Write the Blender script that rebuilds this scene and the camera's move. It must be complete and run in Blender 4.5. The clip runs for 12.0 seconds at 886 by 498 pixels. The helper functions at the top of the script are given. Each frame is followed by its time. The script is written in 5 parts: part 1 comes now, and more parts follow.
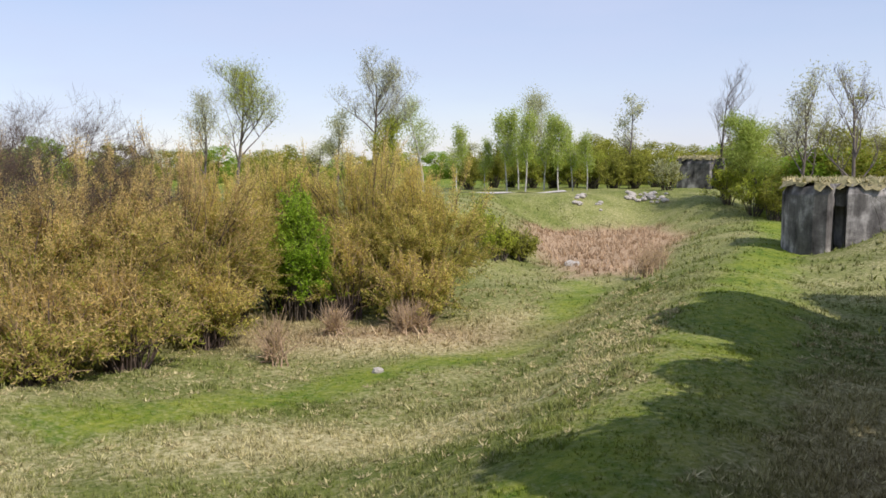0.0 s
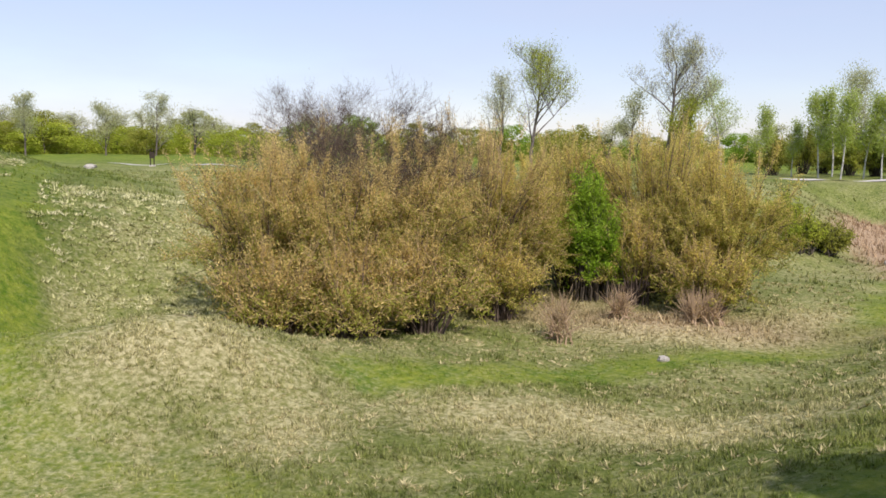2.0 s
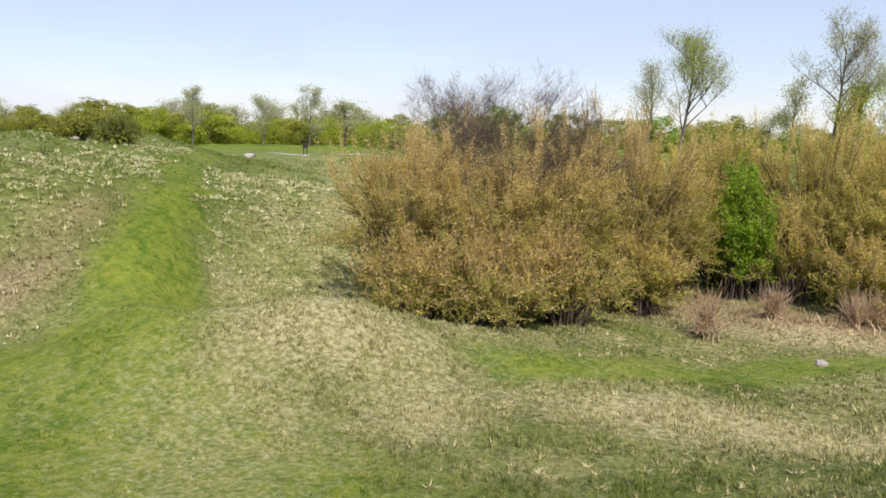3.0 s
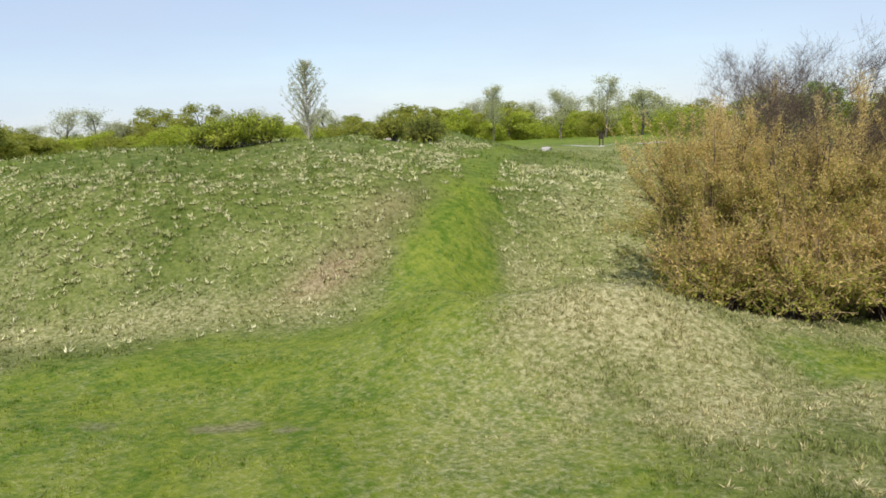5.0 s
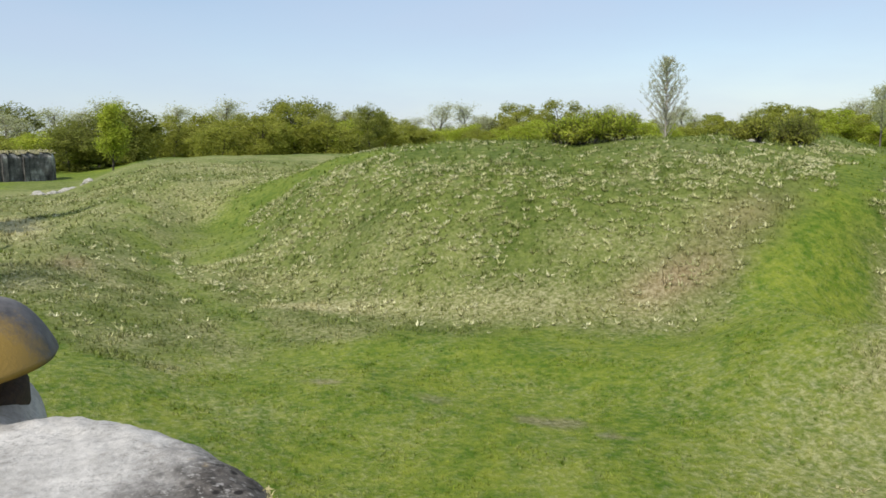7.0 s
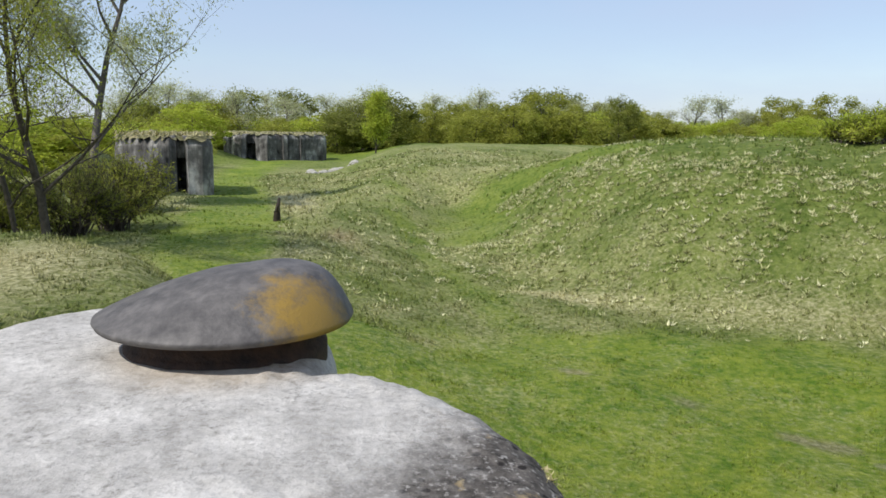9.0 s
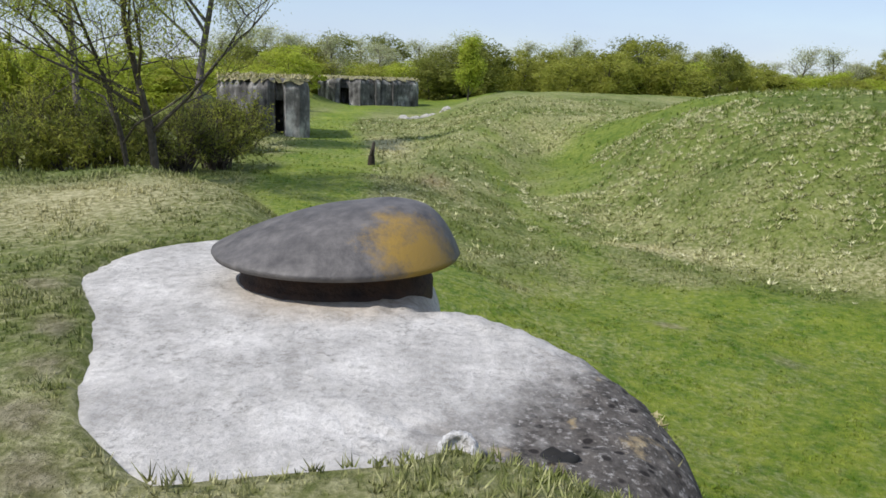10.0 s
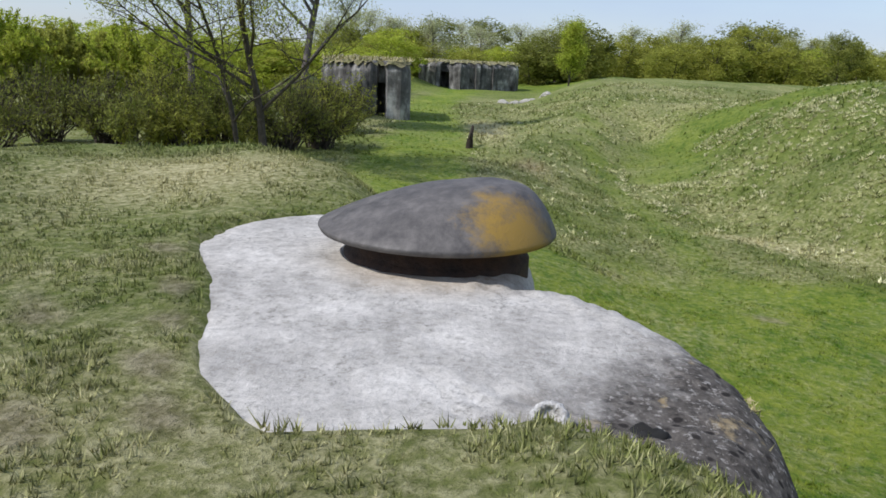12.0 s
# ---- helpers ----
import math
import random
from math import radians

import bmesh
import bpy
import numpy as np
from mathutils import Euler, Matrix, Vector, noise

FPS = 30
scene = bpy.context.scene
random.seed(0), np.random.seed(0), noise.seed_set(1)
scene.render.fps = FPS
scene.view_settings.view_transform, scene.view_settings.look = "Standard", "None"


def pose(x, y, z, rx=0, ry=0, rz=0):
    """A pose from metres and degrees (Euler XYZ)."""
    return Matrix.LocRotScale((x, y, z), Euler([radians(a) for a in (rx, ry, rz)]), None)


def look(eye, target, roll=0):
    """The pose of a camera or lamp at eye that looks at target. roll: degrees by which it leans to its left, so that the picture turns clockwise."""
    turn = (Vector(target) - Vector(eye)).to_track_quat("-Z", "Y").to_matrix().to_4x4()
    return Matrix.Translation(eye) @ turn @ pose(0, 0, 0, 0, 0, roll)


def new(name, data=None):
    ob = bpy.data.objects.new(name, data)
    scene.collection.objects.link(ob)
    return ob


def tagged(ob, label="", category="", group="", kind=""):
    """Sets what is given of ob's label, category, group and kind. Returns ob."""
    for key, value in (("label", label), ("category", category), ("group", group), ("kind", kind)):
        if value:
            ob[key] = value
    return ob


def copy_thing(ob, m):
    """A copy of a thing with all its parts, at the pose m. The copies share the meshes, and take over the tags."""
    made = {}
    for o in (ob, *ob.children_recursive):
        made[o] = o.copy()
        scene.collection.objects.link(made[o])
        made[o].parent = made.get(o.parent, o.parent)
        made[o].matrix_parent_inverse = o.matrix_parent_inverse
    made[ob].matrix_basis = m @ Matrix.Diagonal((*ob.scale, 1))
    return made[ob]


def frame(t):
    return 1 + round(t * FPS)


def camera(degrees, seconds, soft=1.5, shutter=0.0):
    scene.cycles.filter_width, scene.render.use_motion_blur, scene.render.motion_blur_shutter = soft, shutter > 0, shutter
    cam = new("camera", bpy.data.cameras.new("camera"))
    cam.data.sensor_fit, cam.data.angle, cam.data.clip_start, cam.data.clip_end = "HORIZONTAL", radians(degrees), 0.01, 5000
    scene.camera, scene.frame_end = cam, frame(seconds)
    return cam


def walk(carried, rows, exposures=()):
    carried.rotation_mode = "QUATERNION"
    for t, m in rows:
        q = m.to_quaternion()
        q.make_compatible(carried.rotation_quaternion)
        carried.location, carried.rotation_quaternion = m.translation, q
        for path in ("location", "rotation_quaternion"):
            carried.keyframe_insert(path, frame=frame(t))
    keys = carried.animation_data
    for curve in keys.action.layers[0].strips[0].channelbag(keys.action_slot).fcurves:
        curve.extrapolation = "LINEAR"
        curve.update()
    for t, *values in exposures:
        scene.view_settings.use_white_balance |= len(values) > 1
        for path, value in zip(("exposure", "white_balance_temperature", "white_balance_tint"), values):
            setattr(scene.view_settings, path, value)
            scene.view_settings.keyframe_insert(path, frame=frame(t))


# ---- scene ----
cam = camera(58.09, 12.0, soft=1.6)
walk(cam, [
    (0.0, pose(0.245, 0.215, 2.306, 84.01, 0.31, -3.85)),
    (0.5, pose(0.221, 0.248, 2.308, 83.65, 0.12, 0.16)),
    (1.0, pose(0.177, 0.192, 2.324, 83.30, -0.03, 5.97)),
    (1.5, pose(0.143, 0.148, 2.332, 82.50, -0.40, 11.33)),
    (2.0, pose(0.112, 0.100, 2.341, 82.48, -0.78, 16.62)),
    (2.5, pose(0.090, 0.121, 2.314, 82.16, -1.25, 21.78)),
    (4.5, pose(0.200, 0.280, 2.120, 81.65, 2.24, 41.59)),
    (5.0, pose(0.130, 0.360, 2.110, 81.57, 2.54, 47.74)),
    (5.5, pose(0.000, 0.470, 2.110, 80.99, 2.06, 57.85)),
    (6.0, pose(-0.060, 0.540, 2.110, 81.52, 1.50, 62.50)),
    (6.5, pose(-0.100, 0.580, 2.110, 81.57, 1.22, 66.53)),
    (7.0, pose(-0.120, 0.590, 2.110, 82.09, 0.77, 72.66)),
    (7.5, pose(-0.130, 0.570, 2.100, 81.00, -0.18, 75.91)),
    (9.5, pose(-0.134, 0.078, 2.083, 80.29, -1.19, 93.81)),
    (10.0, pose(-0.085, 0.003, 2.022, 77.64, -1.95, 96.41)),
    (10.5, pose(-0.000, -0.000, 2.000, 76.80, -2.35, 100.47)),
    (11.0, pose(0.028, 0.029, 1.980, 75.62, -2.37, 101.17)),
    (11.5, pose(0.089, 0.030, 1.991, 76.24, -1.66, 102.87)),
    (12.0, pose(0.116, -0.003, 2.002, 76.30, -2.59, 103.43)),
], [(0.0, 0.12, 6550, 20), (2.7, 0.16, 6600, 19), (5.0, 0.08, 6500, 12), (7.5, 0.0, 6450, 9), (9.5, 0.0, 6200, 12), (12.0, -0.12, 6050, 13)])

# ---- light ----
SUN_AZ, SUN_EL = 220.0, 50.0          # azimuth anticlockwise from +y, elevation
world = bpy.data.worlds.new("sky")
scene.world = world
world.use_nodes = True
wn = world.node_tree
sky = wn.nodes.new("ShaderNodeTexSky")
sky.sky_type, sky.sun_disc = "NISHITA", False
sky.sun_elevation, sky.sun_rotation = radians(SUN_EL), radians(-SUN_AZ)
sky.air_density, sky.dust_density, sky.ozone_density = 1.0, 0.35, 1.5
wn.nodes["Background"].inputs["Strength"].default_value = 0.135
# thin high cloud, denser towards the zenith of the picture than at the horizon
direction = wn.nodes.new("ShaderNodeTexCoord").outputs["Generated"]
stretch = wn.nodes.new("ShaderNodeMapping")
stretch.inputs["Scale"].default_value = (1.0, 1.0, 4.0)
wn.links.new(direction, stretch.inputs["Vector"])
veil = wn.nodes.new("ShaderNodeTexNoise")
veil.inputs["Scale"].default_value, veil.inputs["Detail"].default_value, veil.inputs["Roughness"].default_value = 2.2, 5, 0.55
wn.links.new(stretch.outputs[0], veil.inputs["Vector"])
veil_share = wn.nodes.new("ShaderNodeMapRange")
veil_share.inputs["From Min"].default_value, veil_share.inputs["From Max"].default_value = 0.35, 0.75
veil_share.inputs["To Min"].default_value, veil_share.inputs["To Max"].default_value = 0.42, 0.8
wn.links.new(veil.outputs["Fac"], veil_share.inputs["Value"])
clouded = wn.nodes.new("ShaderNodeMix")
clouded.data_type = "RGBA"
clouded.inputs[7].default_value = (4.1, 4.85, 6.2, 1)
wn.links.new(veil_share.outputs[0], clouded.inputs[0])
wn.links.new(sky.outputs[0], clouded.inputs[6])
wn.links.new(clouded.outputs[2], wn.nodes["Background"].inputs["Color"])
sun_data = bpy.data.lights.new("sun", "SUN")
sun_data.energy, sun_data.angle, sun_data.color = 4.2, radians(0.55), (1.0, 0.95, 0.86)
sun = new("sun", sun_data)
az, el = radians(SUN_AZ), radians(SUN_EL)
sun.matrix_world = look((-math.sin(az) * math.cos(el) * 50, math.cos(az) * math.cos(el) * 50, math.sin(el) * 50), (0, 0, 0))
rng = np.random.default_rng(7)


# ---- materials ----
def material(name, colours, scale=3.0, rough=0.9, bump=0.0, bump_scale=30.0, metal=0.0, island=0.0, sheen=0.0, through_light=0.0, detail=6.0):
    """Noise between two or three colours at one scale, mottled again at a finer one; island: random tint for each loose piece."""
    m = bpy.data.materials.new(name)
    m.use_nodes = True
    n, l = m.node_tree.nodes, m.node_tree.links
    b = n["Principled BSDF"]
    b.inputs["Roughness"].default_value, b.inputs["Metallic"].default_value = rough, metal
    b.inputs["Specular IOR Level"].default_value = 0.3
    co = n.new("ShaderNodeTexCoord").outputs["Object"]
    a = n.new("ShaderNodeTexNoise")
    a.inputs["Scale"].default_value, a.inputs["Detail"].default_value, a.inputs["Roughness"].default_value = scale, detail, 0.65
    l.new(co, a.inputs["Vector"])
    ramp = n.new("ShaderNodeValToRGB")
    e = ramp.color_ramp.elements
    e[0].position, e[1].position = 0.32, 0.68
    e[0].color, e[1].color = (*colours[0], 1), (*colours[-1], 1)
    if len(colours) == 3:
        e.new(0.5).color = (*colours[1], 1)
    l.new(a.outputs["Fac"], ramp.inputs["Fac"])
    colour = ramp.outputs["Color"]
    if island:
        g = n.new("ShaderNodeNewGeometry")
        r = n.new("ShaderNodeMapRange")
        r.inputs["To Min"].default_value, r.inputs["To Max"].default_value = 1 - island, 1 + island
        l.new(g.outputs["Random Per Island"], r.inputs["Value"])
        h = n.new("ShaderNodeHueSaturation")
        l.new(colour, h.inputs["Color"])
        l.new(r.outputs[0], h.inputs["Value"])
        colour = h.outputs["Color"]
    l.new(colour, b.inputs["Base Color"])
    if bump:
        f = n.new("ShaderNodeTexNoise")
        f.inputs["Scale"].default_value, f.inputs["Detail"].default_value = bump_scale, 8
        l.new(co, f.inputs["Vector"])
        bn = n.new("ShaderNodeBump")
        bn.inputs["Strength"].default_value, bn.inputs["Distance"].default_value = bump, 0.05
        l.new(f.outputs["Fac"], bn.inputs["Height"])
        l.new(bn.outputs["Normal"], b.inputs["Normal"])
    if through_light:
        t = n.new("ShaderNodeBsdfTranslucent")
        l.new(colour, t.inputs["Color"])
        mix = n.new("ShaderNodeMixShader")
        mix.inputs[0].default_value = through_light
        l.new(b.outputs[0], mix.inputs[1])
        l.new(t.outputs[0], mix.inputs[2])
        l.new(mix.outputs[0], n["Material Output"].inputs["Surface"])
    return m


def leaf_material(name, dark, light):
    return material(name, [dark, light], scale=0.7, rough=0.7, island=0.25, through_light=0.55, detail=3)


M_bark = material("bark", [(0.05, 0.04, 0.03), (0.13, 0.11, 0.085)], 6, 0.95, 0.6, 25)
M_grey_twig = material("grey_twig", [(0.10, 0.085, 0.075), (0.2, 0.17, 0.15)], 4, 0.95)
M_dark_twig = material("dark_twig", [(0.07, 0.05, 0.04), (0.16, 0.12, 0.095)], 4, 0.95)
M_pale_twig = material("pale_twig", [(0.26, 0.23, 0.19), (0.46, 0.42, 0.36)], 4, 0.95)
M_brown_twig = material("brown_twig", [(0.30, 0.21, 0.10), (0.54, 0.40, 0.21)], 3, 0.9)
M_birch = material("birch_bark", [(0.25, 0.24, 0.22), (0.7, 0.69, 0.66)], 5, 0.8)
L_orange = leaf_material("catkin_orange", (0.58, 0.43, 0.13), (0.86, 0.68, 0.29))
L_ochre = leaf_material("catkin_ochre", (0.58, 0.47, 0.10), (0.84, 0.71, 0.23))
L_olive = leaf_material("young_leaf_olive", (0.24, 0.265, 0.035), (0.44, 0.44, 0.085))
L_green = leaf_material("young_leaf_green", (0.18, 0.32, 0.025), (0.36, 0.50, 0.06))
L_yellow = leaf_material("young_leaf_yellow", (0.29, 0.37, 0.03), (0.53, 0.56, 0.08))
L_pale = leaf_material("young_leaf_pale", (0.40, 0.43, 0.21), (0.62, 0.61, 0.38))
L_birch = leaf_material("young_leaf_birch", (0.31, 0.41, 0.07), (0.51, 0.58, 0.16))
L_bright = leaf_material("young_leaf_bright", (0.22, 0.38, 0.02), (0.40, 0.54, 0.06))
L_dark = leaf_material("leaf_dark", (0.15, 0.18, 0.03), (0.31, 0.32, 0.07))


# ---- mesh helpers ----
def mesh_of(name, verts, faces, mat, smooth=False):
    me = bpy.data.meshes.new(name)
    verts, faces = np.asarray(verts, np.float32), np.asarray(faces, np.int32)
    k = faces.shape[1]
    me.vertices.add(len(verts))
    me.vertices.foreach_set("co", verts.ravel())
    me.loops.add(faces.size)
    me.loops.foreach_set("vertex_index", faces.ravel())
    me.polygons.add(len(faces))
    me.polygons.foreach_set("loop_start", np.arange(0, faces.size, k, dtype=np.int32))
    if smooth:
        me.polygons.foreach_set("use_smooth", np.ones(len(faces), bool))
    me.update(calc_edges=True)
    me.validate()
    me.materials.append(mat)
    return me


def part(name, bm, mat, parent=None, label="", kind=""):
    """Links a bmesh as one mesh object under a thing."""
    if isinstance(bm, bpy.types.Mesh):
        me = bm
    else:
        me = bpy.data.meshes.new(name)
        bm.to_mesh(me)
        bm.free()
        me.materials.append(mat)
    ob = new(name, me)
    if parent is not None:
        ob.parent = parent
    return tagged(ob, label, kind=kind)


def tubes(segments, sides=4):
    """Tapered tubes from rows (a, b, ra, rb): vertices and quads."""
    a = np.array([s[0] for s in segments], float)
    b = np.array([s[1] for s in segments], float)
    ra = np.array([s[2] for s in segments])[:, None, None]
    rb = np.array([s[3] for s in segments])[:, None, None]
    d = b - a
    d /= np.linalg.norm(d, axis=1, keepdims=True) + 1e-9
    ref = np.where(np.abs(d[:, 2:3]) > 0.9, [[1.0, 0, 0]], [[0, 0, 1.0]])
    u = np.cross(d, ref)
    u /= np.linalg.norm(u, axis=1, keepdims=True)
    v = np.cross(d, u)
    th = np.arange(sides) * 2 * np.pi / sides
    ring = u[:, None] * np.cos(th)[None, :, None] + v[:, None] * np.sin(th)[None, :, None]
    V = np.concatenate([a[:, None] + ring * ra, b[:, None] + ring * rb], 1).reshape(-1, 3)
    i = np.arange(sides)
    q = np.stack([i, (i + 1) % sides, (i + 1) % sides + sides, i + sides], 1)
    F = (q[None] + (np.arange(len(a)) * 2 * sides)[:, None, None]).reshape(-1, 4)
    return V, F


def limbs(segments, thin):
    """Tubes with five sides, three where they are thinner than that."""
    a = [s for s in segments if s[2] >= thin]
    b = [s for s in segments if s[2] < thin]
    V, F = tubes(a, 5)
    if b:
        W, G = tubes(b, 3)
        V, F = np.concatenate([V, W]), np.concatenate([F, G + len(V)])
    return V, F


def leaf_quads(centres, size, up=0.3, lean=1.0, rs=None):
    """A small pointed leaf at each centre, turned at random."""
    rs = rs or rng
    n = len(centres)
    d = rs.normal(size=(n, 3))
    d[:, 2] = d[:, 2] * lean + up
    d /= np.linalg.norm(d, axis=1, keepdims=True)
    w = np.cross(d, rs.normal(size=(n, 3)))
    w /= np.linalg.norm(w, axis=1, keepdims=True)
    s = (size * 1.2 * rs.uniform(0.6, 1.4, n))[:, None]
    V = np.stack([centres - d * s, centres + w * s * 0.55 - d * s * 0.2, centres + d * s], 1).reshape(-1, 3)
    return V, np.arange(3 * n).reshape(-1, 3)


def grow(height, radius, spread, levels, rs, start=0.25, kids=5, rise=0.6, crook=0.15, thick=0.02, trunk_share=0.7):
    """Limbs of a tree standing at the origin: tube rows and the twig ends."""
    seg, tips = [], []

    def limb(p, d, length, r, level):
        steps = 5 if level == 0 else 3
        q = np.array(p, float)
        d = np.array(d, float)
        spots = []
        for i in range(steps):
            d = d + rs.normal(size=3) * (crook if level else crook * 0.35) + np.array([0, 0, 0.06 * level])
            d /= np.linalg.norm(d)
            e = q + d * length / steps
            r2 = r * (1 - 0.8 * (i + 1) / steps) if level else r * (1 - 0.75 * (i + 1) / steps)
            r1 = r * (1 - 0.8 * i / steps) if level else r * (1 - 0.75 * i / steps)
            seg.append((q.copy(), e.copy(), max(r1, thick * 0.2), max(r2, thick * 0.15)))
            spots.append((q.copy(), e.copy(), d.copy(), i / steps))
            q = e
        tips.append(q.copy())
        if level < levels:
            count = kids * (2 if level == 0 else 1)
            for c in range(count):
                f = start + (1 - start) * (c + rs.random()) / count if level == 0 else rs.uniform(0.25, 1)
                k = min(int(f * steps), steps - 1)
                a, b, dd, _ = spots[k]
                base = a + (b - a) * (f * steps - k)
                ang = rs.uniform(0, 2 * np.pi)
                side = np.array([math.cos(ang), math.sin(ang), 0])
                nd = side * spread + np.array([0, 0, rise]) + dd * 0.35
                nd /= np.linalg.norm(nd)
                ln = (radius * (1.15 - 0.65 * f) if level == 0 else length * rs.uniform(0.4, 0.65))
                limb(base, nd, ln, max(r * (0.5 if level == 0 else 0.5) * (1 - 0.4 * f), thick * 0.2), level + 1)

    limb((0, 0, 0), (0, 0, 1), height * trunk_share + height * 0.2, height * thick, 0)
    return seg, np.array(tips)


def tree(name, label, height, radius, leaf, leaves=5000, leaf_size=0.12, bark=None, seed=1, levels=3, spread=1.0, rise=0.6, kids=5, start=0.25, stems=1, fuzz=0.35, thick=0.018, crook=0.15, category="tree", droop=0.0):
    """A tree or shrub: trunk mesh with limbs, crown mesh of small leaves at the twigs."""
    rs = np.random.default_rng(seed)
    seg, tips = [], []
    for s in range(stems):
        sg, tp = grow(height * rs.uniform(0.8, 1.0) if stems > 1 else height, radius / (1.6 if stems > 1 else 1), spread, levels, rs, start, kids, rise, crook, thick)
        if stems > 1:
            a, b = rs.uniform(0, 2 * np.pi), rs.uniform(0.0, 0.75)
            lean = Matrix.Rotation(b * radius / height * 1.1, 3, Vector((-math.sin(a), math.cos(a), 0)))
            L = np.array(lean)
            o = np.array([math.cos(a), math.sin(a), 0]) * b * radius * 0.35
            sg = [(L @ p + o, L @ q + o, r1, r2) for p, q, r1, r2 in sg]
            tp = tp @ L.T + o
        seg += sg
        tips.append(tp)
    tips = np.concatenate(tips)
    root = new(name)
    V, F = limbs(seg, height * thick * 0.3)
    part("trunk", mesh_of("trunk", V, F, bark or M_bark, True), None, root)
    if leaves:
        thin = [(p, q) for p, q, r1, r2 in seg if r1 < height * thick * 0.4] or [(p, q) for p, q, _, _ in seg]
        P, Q = np.array([t[0] for t in thin]), np.array([t[1] for t in thin])
        pick = rs.integers(0, len(P), leaves)
        f = rs.random((leaves, 1))
        c = P[pick] * (1 - f) + Q[pick] * f + rs.normal(size=(leaves, 3)) * fuzz * np.array([1, 1, 0.8])
        c[:, 2] = np.maximum(c[:, 2] - droop * rs.random(leaves), 0.05)
        V, F = leaf_quads(c, np.full(leaves, leaf_size), rs=rs)
        part("crown", mesh_of("crown", V, F, leaf), None, root, kind="stuff")
    return tagged(root, label, category)


def leafy(name, label, h, r, leaf, n, size, seed, base=0.05, lumps=22, bark=None, category="tree", slim=1.0, levels=2):
    """A tree in full leaf: trunk and limbs inside a crown built from uneven clumps of leaves, with gaps."""
    rs = np.random.default_rng(seed)
    seg, _ = grow(h * 0.9, r * 0.8, 1.0, levels, rs, 0.15, 5, 0.7, 0.15, 0.014)
    root = new(name)
    V, F = limbs(seg, h * 0.006)
    part("trunk", mesh_of("trunk", V, F, bark or M_bark, True), None, root)
    pts = []
    for k in range(lumps):
        q = (k + rs.random()) / lumps
        z = base * h + (1 - base) * h * q
        wide = r * slim * math.sqrt(max(1 - (max(q - 0.35, 0) / 0.68) ** 2, 0.02)) * (0.75 + 0.25 * min(q / 0.3, 1))
        a, t = rs.uniform(0, 2 * np.pi), math.sqrt(rs.uniform(0.1, 1)) * (0.8 if lumps < 40 else 0.86)
        c = np.array([math.cos(a) * wide * t, math.sin(a) * wide * t, min(z, h * 0.93) if lumps < 40 else z * rs.uniform(0.78, 0.98)])
        s = r * rs.uniform(0.16, 0.46) * (22 / lumps) ** 0.5
        m = n // lumps
        d = rs.normal(size=(m, 3))
        d /= np.linalg.norm(d, axis=1, keepdims=True)
        pts.append(c + d * (s * rs.uniform(0.35, 1.15, m) ** 0.7)[:, None] * np.array([1.1, 1.1, 0.8 if lumps < 40 else 1.15]))
    c = np.concatenate(pts)
    c[:, 2] = np.maximum(c[:, 2], 0.05)
    V, F = leaf_quads(c, np.full(len(c), size), rs=rs)
    part("crown", mesh_of("crown", V, F, leaf), None, root, kind="stuff")
    return tagged(root, label, category)


# ---- landform ----
def smooth(e0, e1, x):
    t = np.clip((x - e0) / (e1 - e0), 0, 1)
    return t * t * (3 - 2 * t)


def inside(poly, x, y):
    """Signed distance to a polygon, positive within."""
    p = np.array(poly, float)
    q = np.roll(p, -1, 0)
    best = np.full(x.shape, 1e18)
    sign = np.ones(x.shape)
    for (ax, ay), (bx, by) in zip(p, q):
        ex, ey = bx - ax, by - ay
        wx, wy = x - ax, y - ay
        t = np.clip((wx * ex + wy * ey) / (ex * ex + ey * ey), 0, 1)
        best = np.minimum(best, (wx - ex * t) ** 2 + (wy - ey * t) ** 2)
        c1, c2, c3 = y >= ay, y < by, ex * wy > ey * wx
        flip = (c1 & c2 & c3) | (~c1 & ~c2 & ~c3)
        sign = np.where(flip, -sign, sign)
    return -sign * np.sqrt(best)


def bump(x, y, cx, cy, rx, ry, turn=0.0):
    c, s = math.cos(radians(turn)), math.sin(radians(turn))
    u, v = (x - cx) * c + (y - cy) * s, -(x - cx) * s + (y - cy) * c
    return np.exp(-(u / rx) ** 2 - (v / ry) ** 2)


def along(line, x, y):
    """Distance to a polyline."""
    best = np.full(np.shape(x), 1e18)
    for (ax, ay), (bx, by) in zip(line, line[1:]):
        ex, ey = bx - ax, by - ay
        t = np.clip(((x - ax) * ex + (y - ay) * ey) / (ex * ex + ey * ey), 0, 1)
        best = np.minimum(best, (x - ax - ex * t) ** 2 + (y - ay - ey * t) ** 2)
    return np.sqrt(best)


RAMP = [(-12.6, 11.2), (-14.6, 13.4), (-16.2, 15.4), (-17.6, 17.4), (-18.8, 19.0)]
FORT = [(-125, -9), (-90, -7), (-60, -5), (-40, -3), (-22, -1), (-8, 3), (2, 9), (7, 17), (13, 30), (22, 52), (45, 78), (130, 78), (130, -110), (-125, -110)]
DITCH = [(-22, -2), (-32, -1.6), (-40, 0.5), (-37, 4.4), (-30, 4.4), (-23.5, 5.2), (-20, 8.5), (-17, 12), (-16, 17), (-13, 23), (-4, 29), (4, 36), (8, 46), (10, 57), (20, 59), (20.5, 50), (15.5, 40), (12.5, 32), (8.5, 25), (5.5, 19), (2.5, 13), (0, 8.5), (-3, 4), (-6, 2), (-10, 0)]
